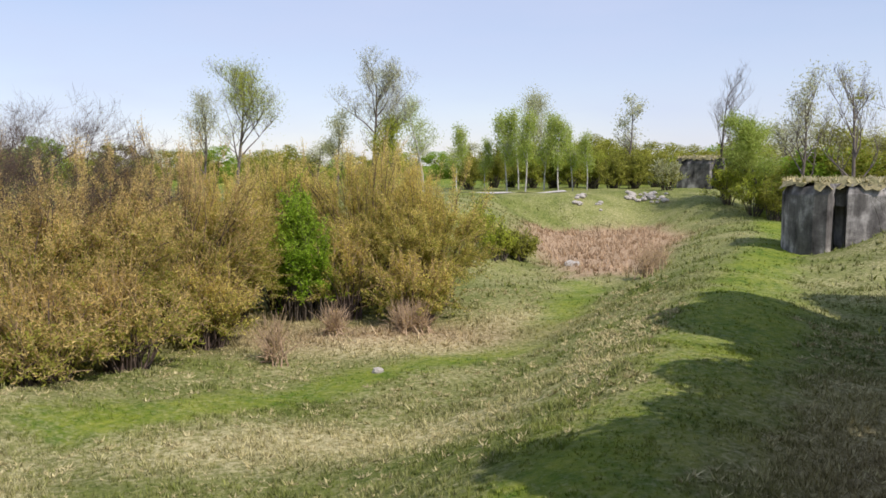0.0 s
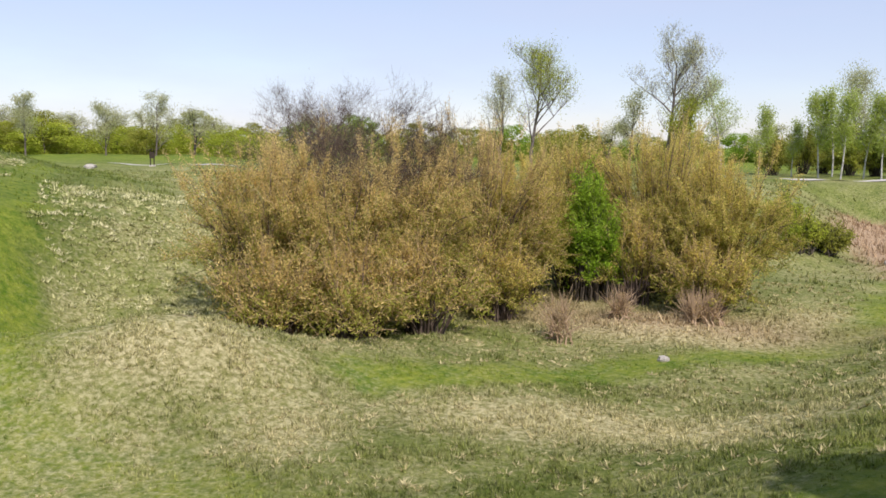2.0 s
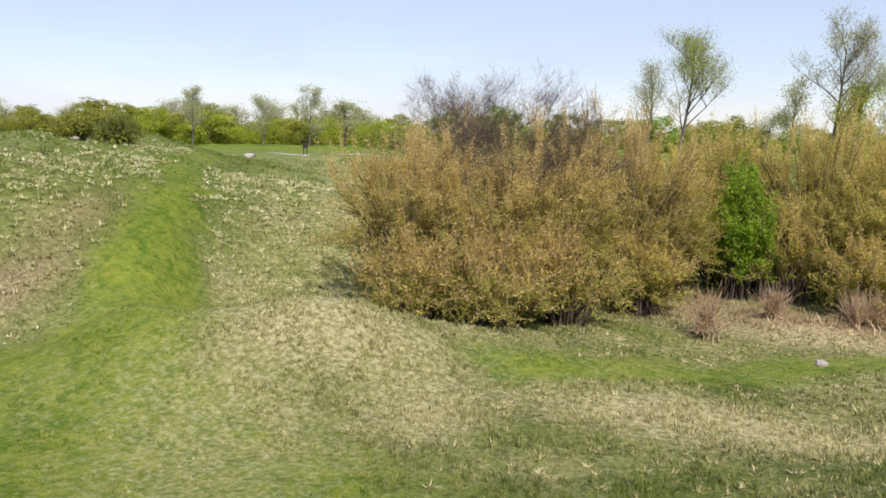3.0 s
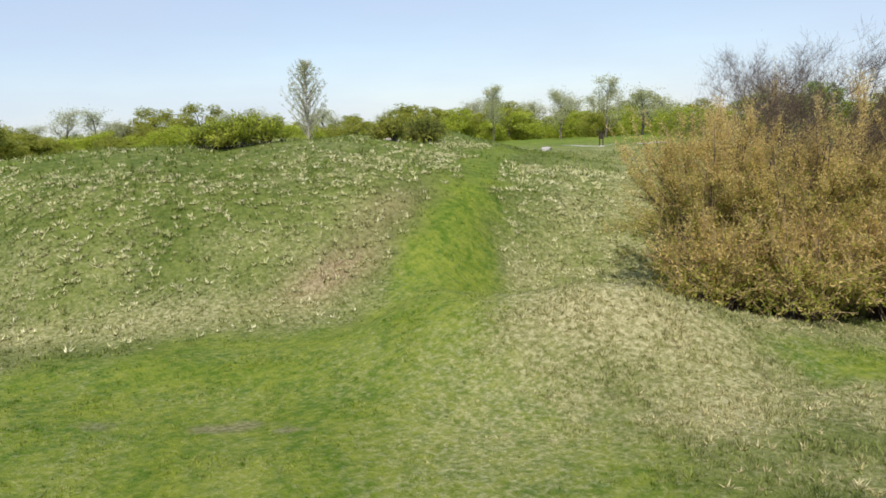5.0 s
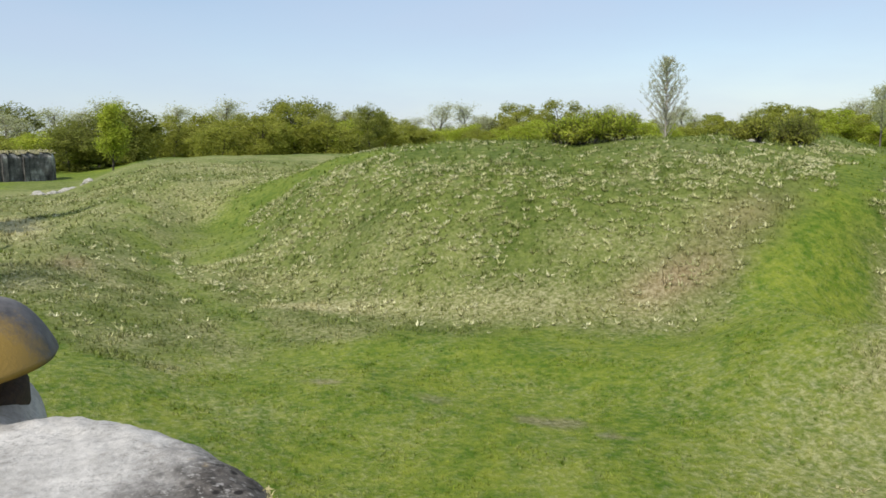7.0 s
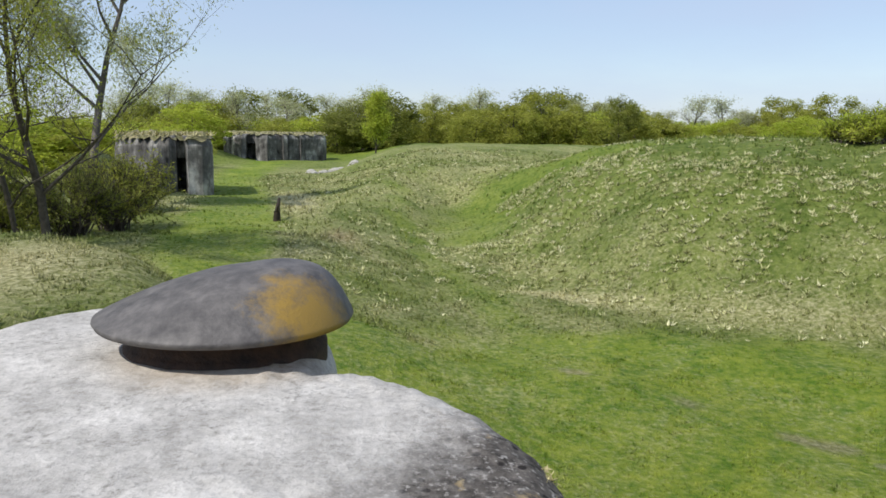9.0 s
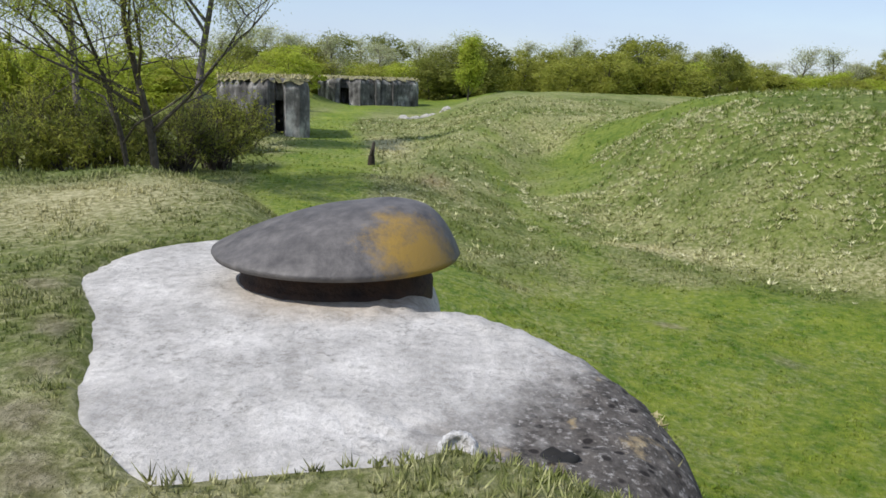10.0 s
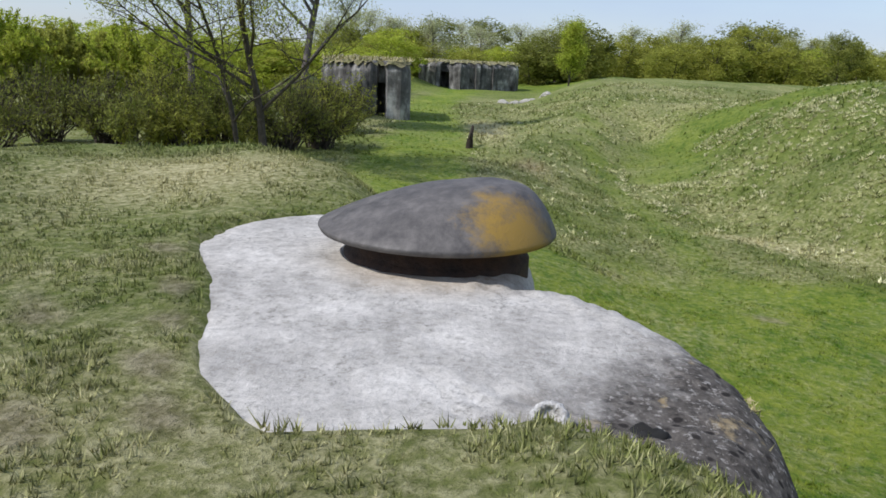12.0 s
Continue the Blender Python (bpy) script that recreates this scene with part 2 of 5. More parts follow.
MOUND = [(-20.5, 15.5), (-23, 12.5), (-25.5, 9), (-30, 6), (-37, 5.5), (-46, 11), (-52, 25), (-46, 38), (-36, 38), (-27, 29), (-22, 21)]
FAR_MOUND = [(-59, 8), (-57, -1), (-61, -4), (-79, -4), (-82, 18), (-63, 18)]
PLINTH = [(5, 4), (0.5, 5.2), (-2.6, 3.0), (-3.4, 1.6), (-4.4, 0.5), (-5.4, -0.3), (-8.0, -1.5), (-10.5, -3), (-13.8, -4.6), (-16, -7.5), (-14.5, -11), (-8, -13), (0, -12), (6, -8), (7, 0)]


SLAB = [(-3.48, -1.35), (-3.45, -1.9), (-4.0, -2.5), (-4.5, -2.8), (-5.05, -3.02), (-5.95, -3.5), (-7.0, -4.28), (-8.15, -4.32), (-9.1, -3.7), (-9.5, -2.4), (-8.4, -0.9), (-7.4, -0.7), (-6.6, -0.55), (-7.05, -0.2), (-6.75, 0.2), (-6.35, 0.52), (-5.9, 0.8), (-5.4, 1.04), (-4.85, 1.16), (-4.3, 1.16), (-3.75, 1.02), (-3.35, 0.78), (-3.5, 0.4), (-3.9, 0.1), (-3.95, -0.3), (-3.7, -0.9)]


def height(x, y):
    x, y = np.asarray(x, float), np.asarray(y, float)
    z = 0.1 - 1.5 * smooth(-4, 4, inside(FORT, x, y)) * smooth(150, 90, np.hypot(x, y))
    z = z + (-2.4 - z) * smooth(-4.0, 2.5, inside(DITCH, x, y))
    m = smooth(-6.5, 6.0, inside(MOUND, x, y))
    z = z + (1.85 - z) * m
    z = z + (0.75 - z) * smooth(-5, 5, inside(FAR_MOUND, x, y))
    z = z + 1.35 * bump(x, y, -9.5, 12.5, 4.2, 2.0, 35)
    z = z + 0.5 * bump(x, y, -33, 30.5, 3, 2.2, 20)
    # the spur that carries the ramp up the mound
    z = z + 0.6 * np.exp(-(along(RAMP, x, y) / 1.25) ** 2) * smooth(13.5, 19.0, np.hypot(x, y)) * smooth(27.5, 23.0, np.hypot(x, y))
    # lumps along the mound's crest
    z = z + 0.28 * bump(x, y, -31, 27.0, 1.6, 1.2, 30) + 0.22 * bump(x, y, -34, 24.5, 1.5, 1.2) + 0.16 * bump(x, y, -35, 20, 2.0, 1.4, 40)
    p = smooth(-1.7, 1.0, inside(PLINTH, x, y))
    z = z + (0.05 - z) * p
    z = z + 0.04 * bump(x, y, -2.6, -0.6, 1.1, 2.4) * p + 0.2 * bump(x, y, -3.1, 0.3, 0.9, 0.8)
    z = z + 2.2 * bump(x, y, -40.2, -17.3, 2.8, 2.2, 20) + 1.6 * bump(x, y, -80, -24, 4, 3) + 1.7 * bump(x, y, 19.6, 27.6, 2.2, 2.6, -30)
    e = inside(SLAB, x, y)
    z = z + (-0.35 - z) * smooth(0.0, 0.35, e) * (z > -0.35)
    r = np.hypot(x, y)
    w = smooth(6, 14, r) * 0.12
    z = z + w * (np.sin(x * 0.9 + 1.3 * np.sin(y * 0.5)) * np.sin(y * 0.8 + 0.7 * np.sin(x * 0.6)))
    return z


def ground_at(x, y):
    return float(height(np.array([x]), np.array([y]))[0])


def polar(azimuth, d):
    a = radians(azimuth)
    return -math.sin(a) * d, math.cos(a) * d


def ground_mesh():
    """One sheet: rings round the plinth, fine near it, out to the horizon."""
    radii = [0.0]
    r, step = 0.25, 0.25
    while r < 3500:
        radii.append(r)
        step = max(0.25, r * 0.0125) if r < 120 else r * 0.12
        r += step
    n = 420
    th = np.arange(n) * 2 * np.pi / n
    R, T = np.meshgrid(radii[1:], th, indexing="ij")
    X, Y = R * np.cos(T), R * np.sin(T)
    Z = height(X, Y)
    k = len(radii) - 1
    V = np.concatenate([[[0, 0, ground_at(0, 0)]], np.stack([X, Y, Z], -1).reshape(-1, 3)])
    i, j = np.meshgrid(np.arange(k - 1), np.arange(n), indexing="ij")
    a = 1 + i * n + j
    b = 1 + i * n + (j + 1) % n
    F = np.stack([a, a + n, b + n, b], -1).reshape(-1, 4)
    me = mesh_of("ground", V, F, M_ground, True)
    return me


# ---- ground cover ----
DITCH_PATH = [(-5.6, 14.1), (-5.3, 14.3), (-2, 16.3), (0.3, 18.2), (3.2, 20.3), (5.6, 25), (8.0, 31)]
RAMPART_WEST = [(-11, 1.0), (-16, -3.2), (-22, -6.2), (-29, -7.6), (-37, -9.2), (-49, -13), (-64, -15.2), (-78, -16.5)]
RAMPART_EAST = [(1.5, 7.5), (5, 11.5), (9, 19), (14, 28.5), (19, 37), (27, 55)]
VALLEY_PATH = [(-14, 2.5), (-21, 1.5), (-27, -0.3), (-33, -1.5), (-40, -2)]
LAWN = [(-4, 4), (-3, 8), (-6, 9.5), (-9.5, 10.5), (-13.5, 13), (-15.5, 10.5), (-17, 7), (-17.5, 3), (-17, 0), (-12, -1.5), (-7, 1)]
RAMP_TOP = [(-18.8, 19.0), (-21.5, 22.5), (-25, 26), (-28, 30.5)]
SHOULDER = [(-33, 9.5), (-37, 5.8), (-38.6, 3.5), (-37.7, 1.1), (-31, 1.6)]
REEDS = [(8, 33), (7.5, 44), (10, 55), (19, 57), (19, 49), (14.5, 40), (11, 33)]


def wobble(x, y, s, k=0.0):
    return (np.sin(x * s + 1.7 * np.sin(y * s * 0.7 + k)) + np.sin(y * s * 1.3 + 1.9 * np.sin(x * s * 0.6 - k))) * 0.5


def cover(x, y):
    """Shares of mown grass, of straw and of dead reed on the ground."""
    wob = 0.35 * wobble(x, y, 2.1) + 0.25 * wobble(x, y, 5.3, 2)
    lawn = np.zeros(np.shape(x))
    up = smooth(18.0, 26.5, np.hypot(x, y))
    for line, w, most in ((DITCH_PATH, 0.75, 1.0), (RAMP, 1.55 - 1.0 * up, 1.0), (RAMP_TOP, 0.8, 0.6), (SHOULDER, 1.6, 0.45), (RAMPART_WEST, 1.7, 1.0), (RAMPART_EAST, 1.1, 1.0), (VALLEY_PATH, 0.45, 0.6)):
        lawn = np.maximum(lawn, most * smooth(w + 0.5, w - 0.5, along(line, x, y) + wob * 0.8))
    lawn = np.maximum(lawn, smooth(-0.8, 0.9, inside(LAWN, x, y) + wob))
    straw = 0.33 + 0.09 * wobble(x, y, 0.45, 1) + 0.10 * wobble(x, y, 1.9)
    straw = straw - 0.22 * smooth(-6, -2, inside(MOUND, x, y))
    straw = np.maximum(straw, 0.68 * bump(x, y, -8.4, 12.2, 3.6, 1.7, 35) + 0.55 * bump(x, y, -5.6, 11, 2.0, 1.3, 60))
    straw = np.maximum(straw, 0.72 * bump(x, y, -1, 13.5, 6, 1.6, 8))
    straw = np.maximum(straw, 0.8 * bump(x, y, 0.5, 21, 4.5, 1.9, 5))
    straw = np.maximum(straw, 0.5 * bump(x, y, -18.6, 8.0, 4.6, 1.5, 53) + 0.6 * bump(x, y, -21.5, 3.2, 2.2, 0.8, 70))
    straw = np.maximum(straw, 0.5 * bump(x, y, -14.4, 16.6, 1.2, 2.6, 60))
    straw = np.maximum(straw, 0.52 * bump(x, y, -3.2, -2.2, 2.6, 4.4) + 0.72 * bump(x, y, -11, -6.5, 4, 3))
    straw = np.maximum(straw, 0.7 * bump(x, y, 8.5, 10.5, 4.2, 4.2))
    straw = np.maximum(straw, 0.64 * bump(x, y, -7.6, 8.2, 4.2, 2.8, 130) + 0.2 * bump(x, y, -10.8, 9.8, 2.6, 1.8))
    straw = np.maximum(straw, 0.8 * bump(x, y, -37, -6.6, 8.0, 1.5, 14) + 0.75 * bump(x, y, 4.2, 24.5, 1.4, 3.2, -30))
    reed = smooth(-1.2, 1.0, inside(REEDS, x, y) + wob)
    reed = np.maximum(reed, 0.75 * bump(x, y, 0.2, 22.0, 4.6, 1.5, 5) + 0.5 * bump(x, y, -3.6, 24.0, 2.0, 2.2))
    reed = np.maximum(reed, 0.7 * bump(x, y, -17.1, 11.9, 1.5, 0.6, 85) + 0.4 * bump(x, y, -18.1, 14.6, 1.6, 0.7, 100) + 0.5 * bump(x, y, -26.8, -3.2, 0.9, 0.6))
    reed = np.maximum(reed, 0.6 * bump(x, y, 6.6, 8.0, 2.6, 3.2, -30))
    far = smooth(60, 110, np.hypot(x, y))
    lawn = np.maximum(lawn * (1 - reed), 0.7 * far)
    return np.clip(lawn, 0, 1), np.clip(straw * (1 - 0.35 * lawn) * (1 - far), 0, 1), np.clip(reed, 0, 1)


BARE = ((-11.4, 5.9, 0.8), (-10.4, 6.5, 0.4), (-12.9, 4.4, 0.45), (-14.4, 2.6, 0.5), (-4.6, -4.1, 0.5), (-3.0, -2.9, 0.45), (-6.6, -4.3, 0.4), (-5.6, -3.6, 0.4), (-4.75, -3.15, 0.4), (-4.0, -2.75, 0.4), (-3.3, -2.25, 0.4), (-8.9, 13.2, 0.5))


def bare(x, y):
    """Share of trodden grey soil."""
    s = np.zeros(np.shape(x))
    for px, py, pr in BARE:
        s = np.maximum(s, bump(x, y, px, py, pr, pr * 0.55, 50))
    return np.clip(s + 0.25 * wobble(x, y, 7.0) * (s > 0.1), 0, 1)


def cover_attribute(me, x, y):
    a, b, c = cover(x, y)
    layer = me.attributes.new("cover", "FLOAT_COLOR", "POINT")
    layer.data.foreach_set("color", np.stack([a, b, c, bare(x, y)], -1).astype(np.float32).ravel())


def cover_material(name, fine, lawn, wild, straw, reed, bumpy, per_blade):
    m = bpy.data.materials.new(name)
    m.use_nodes = True
    n, l = m.node_tree.nodes, m.node_tree.links
    b = n["Principled BSDF"]
    b.inputs["Roughness"].default_value, b.inputs["Specular IOR Level"].default_value = 0.9, 0.15
    co = n.new("ShaderNodeTexCoord").outputs["Object"]
    at = n.new("ShaderNodeAttribute")
    at.attribute_name = "cover"
    sep = n.new("ShaderNodeSeparateColor")
    l.new(at.outputs["Color"], sep.inputs[0])

    def noise_at(scale, detail=6):
        t = n.new("ShaderNodeTexNoise")
        t.inputs["Scale"].default_value, t.inputs["Detail"].default_value, t.inputs["Roughness"].default_value = scale, detail, 0.7
        l.new(co, t.inputs["Vector"])
        return t.outputs["Fac"]

    def two(pair, fac):
        r = n.new("ShaderNodeValToRGB")
        r.color_ramp.elements[0].position, r.color_ramp.elements[1].position = 0.4, 0.6
        r.color_ramp.elements[0].color, r.color_ramp.elements[1].color = (*pair[0], 1), (*pair[1], 1)
        l.new(fac, r.inputs[0])
        return r.outputs[0]

    def mixed(fac, a, c):
        x = n.new("ShaderNodeMix")
        x.data_type = "RGBA"
        l.new(fac, x.inputs[0])
        l.new(a, x.inputs[6])
        l.new(c, x.inputs[7])
        return x.outputs[2]

    coarse, small = noise_at(0.45, 9), noise_at(fine, 8)
    mottle = n.new("ShaderNodeMix")
    mottle.inputs[0].default_value = 0.6
    l.new(coarse, mottle.inputs[2])
    l.new(noise_at(4.0, 6), mottle.inputs[3])
    coarse = mottle.outputs[0]

    def edge(share):
        """Breaks a share into patches."""
        add = n.new("ShaderNodeMath")
        add.operation = "ADD"
        l.new(share, add.inputs[0])
        l.new(small, add.inputs[1])
        r = n.new("ShaderNodeMapRange")
        r.interpolation_type = "SMOOTHSTEP"
        r.inputs["From Min"].default_value, r.inputs["From Max"].default_value = 0.6, 1.4
        l.new(add.outputs[0], r.inputs["Value"])
        return r.outputs[0]

    colour = mixed(sep.outputs[0], two(wild, coarse), two(lawn, coarse))
    colour = mixed(edge(sep.outputs[1]), colour, two(straw, small))
    colour = mixed(sep.outputs[2], colour, two(reed, small))
    soil = n.new("ShaderNodeMapRange")
    soil.inputs["From Min"].default_value, soil.inputs["From Max"].default_value, soil.inputs["To Max"].default_value = 0.35, 0.9, 0.6
    l.new(at.outputs["Alpha"], soil.inputs["Value"])
    colour = mixed(soil.outputs[0], colour, two(((0.17, 0.132, 0.08), (0.34, 0.285, 0.20)), small))
    if per_blade:
        g = n.new("ShaderNodeNewGeometry")
        r = n.new("ShaderNodeMapRange")
        r.inputs["To Min"].default_value, r.inputs["To Max"].default_value = 0.65, 1.4
        l.new(g.outputs["Random Per Island"], r.inputs["Value"])
        h = n.new("ShaderNodeHueSaturation")
        l.new(colour, h.inputs["Color"])
        l.new(r.outputs[0], h.inputs["Value"])
        colour = h.outputs["Color"]
    l.new(colour, b.inputs["Base Color"])
    if bumpy:
        bn = n.new("ShaderNodeBump")
        bn.inputs["Strength"].default_value, bn.inputs["Distance"].default_value = bumpy, 0.12
        l.new(small, bn.inputs["Height"])
        l.new(bn.outputs["Normal"], b.inputs["Normal"])
    return m


LAWN_PAIR = ((0.075, 0.152, 0.009), (0.245, 0.29, 0.036))
WILD_PAIR = ((0.072, 0.11, 0.016), (0.19, 0.225, 0.052))
STRAW_PAIR = ((0.34, 0.30, 0.13), (0.60, 0.545, 0.31))
REED_PAIR = ((0.29, 0.19, 0.11), (0.50, 0.385, 0.25))
M_ground = cover_material("turf", 9.0, LAWN_PAIR, WILD_PAIR, STRAW_PAIR, REED_PAIR, 0.9, False)
M_blades = cover_material("grass_blades", 9.0, LAWN_PAIR, WILD_PAIR, STRAW_PAIR, REED_PAIR, 0, True)

gm = ground_mesh()
co = np.empty(len(gm.vertices) * 3, np.float32)
gm.vertices.foreach_get("co", co)
co = co.reshape(-1, 3)
cover_attribute(gm, co[:, 0], co[:, 1])
tagged(new("ground", gm), "grassy earthworks with mown green paths and dry straw", "ground", kind="structure")

# ---- grass ----
def blades(name, label, spots, per, length, width, lie, seed, mat=None, rise=1.0):
    """Grass: a few narrow blades at each spot (x, y), joined; length, width and lie are arrays over the spots."""
    rs = np.random.default_rng(seed)
    n = len(spots)
    x, y = np.repeat(spots[:, 0], per), np.repeat(spots[:, 1], per)
    ln, wd, li = np.repeat(length, per), np.repeat(width, per), np.repeat(lie, per)
    k = n * per
    a = rs.uniform(0, 2 * np.pi, k)
    reach = rs.random(k) ** 0.6 * li
    ln = ln * rs.uniform(0.5, 1.2, k)
    bx, by = x + np.cos(a) * ln * 0.25 * rs.random(k), y + np.sin(a) * ln * 0.25 * rs.random(k)
    z = height(bx, by)
    base = np.stack([bx, by, z - 0.01], -1)
    out = np.stack([np.cos(a), np.sin(a), np.zeros(k)], -1)
    tip = base + out * (ln * reach)[:, None] + np.array([0, 0, rise]) * (ln * np.sqrt(np.maximum(1 - reach ** 2, 0.02)))[:, None]
    b = rs.uniform(0, 2 * np.pi, k)
    side = np.stack([np.cos(b), np.sin(b), np.zeros(k)], -1) * (wd * 0.5)[:, None]
    V = np.stack([base - side, base + side, tip], 1).reshape(-1, 3)
    me = mesh_of(name, V, np.arange(3 * k).reshape(-1, 3), mat or M_blades)
    cover_attribute(me, np.repeat(x, 3), np.repeat(y, 3))
    return tagged(new(name, me), label, "grass", kind="stuff")


def scatter(n, r0, r1, a0, a1, seed):
    rs = np.random.default_rng(seed)
    r = np.sqrt(rs.uniform(r0 * r0, r1 * r1, n))
    a = np.radians(rs.uniform(a0, a1, n))
    return np.stack([-np.sin(a) * r, np.cos(a) * r], -1)


def off_slab(p, margin=0.0):
    return p[inside(SLAB, p[:, 0], p[:, 1]) < margin]


def turf(name, label, n, r0, r1, a0, a1, per, size, width, seed):
    p = off_slab(scatter(n, r0, r1, a0, a1, seed))
    lawn, straw, reed = cover(p[:, 0], p[:, 1])
    rs = np.random.default_rng(seed + 1)
    patch = 0.6 + 0.5 * wobble(p[:, 0], p[:, 1], 3.1, 4) + 0.55 * np.maximum(wobble(p[:, 0], p[:, 1], 8.3, 1), 0)
    patch = np.maximum(patch, 0.2)
    ln = size * (0.4 * lawn + 1.0 * (1 - lawn)) * (1 - 0.8 * bare(p[:, 0], p[:, 1])) * patch * (1 + 1.2 * reed) * rs.uniform(0.6, 1.3, len(p))
    blades(name, label, p, per, ln, np.full(len(p), width) * (1 + 0.4 * straw), 0.55 + 0.4 * straw, seed + 2)


turf("grass", "rough grass on the hump behind the slab", 16000, 8.0, 17, 92, 140, 5, 0.065, 0.016, 140)
turf("grass", "short green and straw grass beside the slab", 15000, 1.6, 8.5, 66, 140, 5, 0.085, 0.011, 100)
turf("grass", "rough spring grass on the lawn and ditch", 36000, 7.0, 16, -40, 92, 5, 0.13, 0.017, 110)
turf("grass", "rough spring grass on the banks", 34000, 15, 27, -40, 125, 4, 0.13, 0.028, 120)
turf("grass", "rough spring grass on the far banks", 30000, 26, 60, -40, 125, 4, 0.2, 0.055, 130)

M_tussock = material("pale_tussock", [(0.26, 0.28, 0.09), (0.48, 0.47, 0.23), (0.72, 0.68, 0.45)], 1.5, 0.9, island=0.4)
M_straw = material("straw", [(0.32, 0.28, 0.12), (0.56, 0.50, 0.28)], 3.0, 0.9, island=0.3)


def tussocks(label, p, size, seed, mat, per=12, lie=0.9):
    rs = np.random.default_rng(seed)
    s = size * rs.uniform(0.5, 1.3, len(p))
    blades("grass_tussock", label, p, per, s, s * 0.2, np.full(len(p), lie), seed, mat, 0.6)


def kept(p, share, seed):
    return p[np.random.default_rng(seed).random(len(p)) < share]


p = scatter(17000, 18, 42, 44, 92, 201)
on = smooth(-8.5, -3, inside(MOUND, p[:, 0], p[:, 1])) * (1 - 0.85 * smooth(0, 3.5, inside(MOUND, p[:, 0], p[:, 1]))) * (0.45 + 0.55 * (wobble(p[:, 0], p[:, 1], 0.8, 3) > -0.2)) * (cover(p[:, 0], p[:, 1])[0] < 0.3)
tussocks("pale withered tussocks on the mound's slope", kept(p, on * 0.75, 1), 0.2, 202, M_tussock, 16)
p = scatter(3600, 19, 34, 29, 44, 203)
tussocks("pale withered tussocks on the ditch's bank", kept(p, (cover(p[:, 0], p[:, 1])[0] < 0.3) * 0.5, 2), 0.21, 204, M_tussock, 14)
p = scatter(5200, 10, 30, -20, 33, 205)
tussocks("dry straw tufts along the ditch path", kept(p, (cover(p[:, 0], p[:, 1])[0] < 0.3) * 0.8, 3), 0.15, 206, M_straw, lie=1.0)
p = scatter(4500, 18, 60, 84, 108, 207)
tussocks("dry tufts on the banks of the valley", kept(p, (cover(p[:, 0], p[:, 1])[0] < 0.3) * 0.45, 4), 0.2, 208, M_tussock, lie=1.0)
p = scatter(3600, 8, 17, 22, 46, 209)
tussocks("bleached straw lying on the hump", kept(p, np.clip(cover(p[:, 0], p[:, 1])[1] - 0.4, 0, 1), 5), 0.12, 210, M_straw, lie=1.0)
p = scatter(2600, 8, 20, -36, -14, 213)
tussocks("dull straw on the rampart's shaded edge", kept(p, (cover(p[:, 0], p[:, 1])[0] < 0.3) * 0.8, 7), 0.15, 214, M_straw, lie=1.0)

# ---- concrete ----
def streaked(name, dark, mid, pale, run=(1.3, 1.3, 0.28)):
    """Old concrete: coarse blotches, dark runs down the face, a fine grain."""
    m = bpy.data.materials.new(name)
    m.use_nodes = True
    n, l = m.node_tree.nodes, m.node_tree.links
    b = n["Principled BSDF"]
    b.inputs["Roughness"].default_value, b.inputs["Specular IOR Level"].default_value = 0.95, 0.2
    co = n.new("ShaderNodeTexCoord").outputs["Object"]
    mp = n.new("ShaderNodeMapping")
    mp.inputs["Scale"].default_value = run
    l.new(co, mp.inputs["Vector"])
    a, c, f = (n.new("ShaderNodeTexNoise") for _ in range(3))
    a.inputs["Scale"].default_value, c.inputs["Scale"].default_value, f.inputs["Scale"].default_value = 1.0, 0.9, 18
    for q, src in ((a, mp.outputs[0]), (c, co), (f, co)):
        q.inputs["Detail"].default_value, q.inputs["Roughness"].default_value = 7, 0.65
        l.new(src, q.inputs["Vector"])
    add = n.new("ShaderNodeMath")
    add.operation = "MULTIPLY_ADD"
    add.inputs[1].default_value = 0.5
    l.new(c.outputs["Fac"], add.inputs[0])
    half = n.new("ShaderNodeMath")
    half.operation = "MULTIPLY"
    half.inputs[1].default_value = 0.5
    l.new(a.outputs["Fac"], half.inputs[0])
    l.new(half.outputs[0], add.inputs[2])
    r = n.new("ShaderNodeValToRGB")
    r.color_ramp.elements[0].position, r.color_ramp.elements[1].position = 0.38, 0.64
    r.color_ramp.elements[0].color, r.color_ramp.elements[1].color = (*dark, 1), (*pale, 1)
    r.color_ramp.elements.new(0.5).color = (*mid, 1)
    l.new(add.outputs[0], r.inputs[0])
    l.new(r.outputs[0], b.inputs["Base Color"])
    bn = n.new("ShaderNodeBump")
    bn.inputs["Strength"].default_value, bn.inputs["Distance"].default_value = 0.6, 0.03
    l.new(f.outputs["Fac"], bn.inputs["Height"])
    l.new(bn.outputs["Normal"], b.inputs["Normal"])
    return m


M_concrete = streaked("weathered_concrete", (0.035, 0.032, 0.03), (0.15, 0.143, 0.133), (0.58, 0.56, 0.52))
M_sod = material("roof_sod", [(0.09, 0.10, 0.035), (0.32, 0.28, 0.16)], 2.0, 0.95, 0.8, 9)
# near-black colour for the shade inside the slab's hole
M_hole_shade = material("hole_shade_black", [(0.012, 0.012, 0.011), (0.03, 0.028, 0.026)], 2, 0.95)


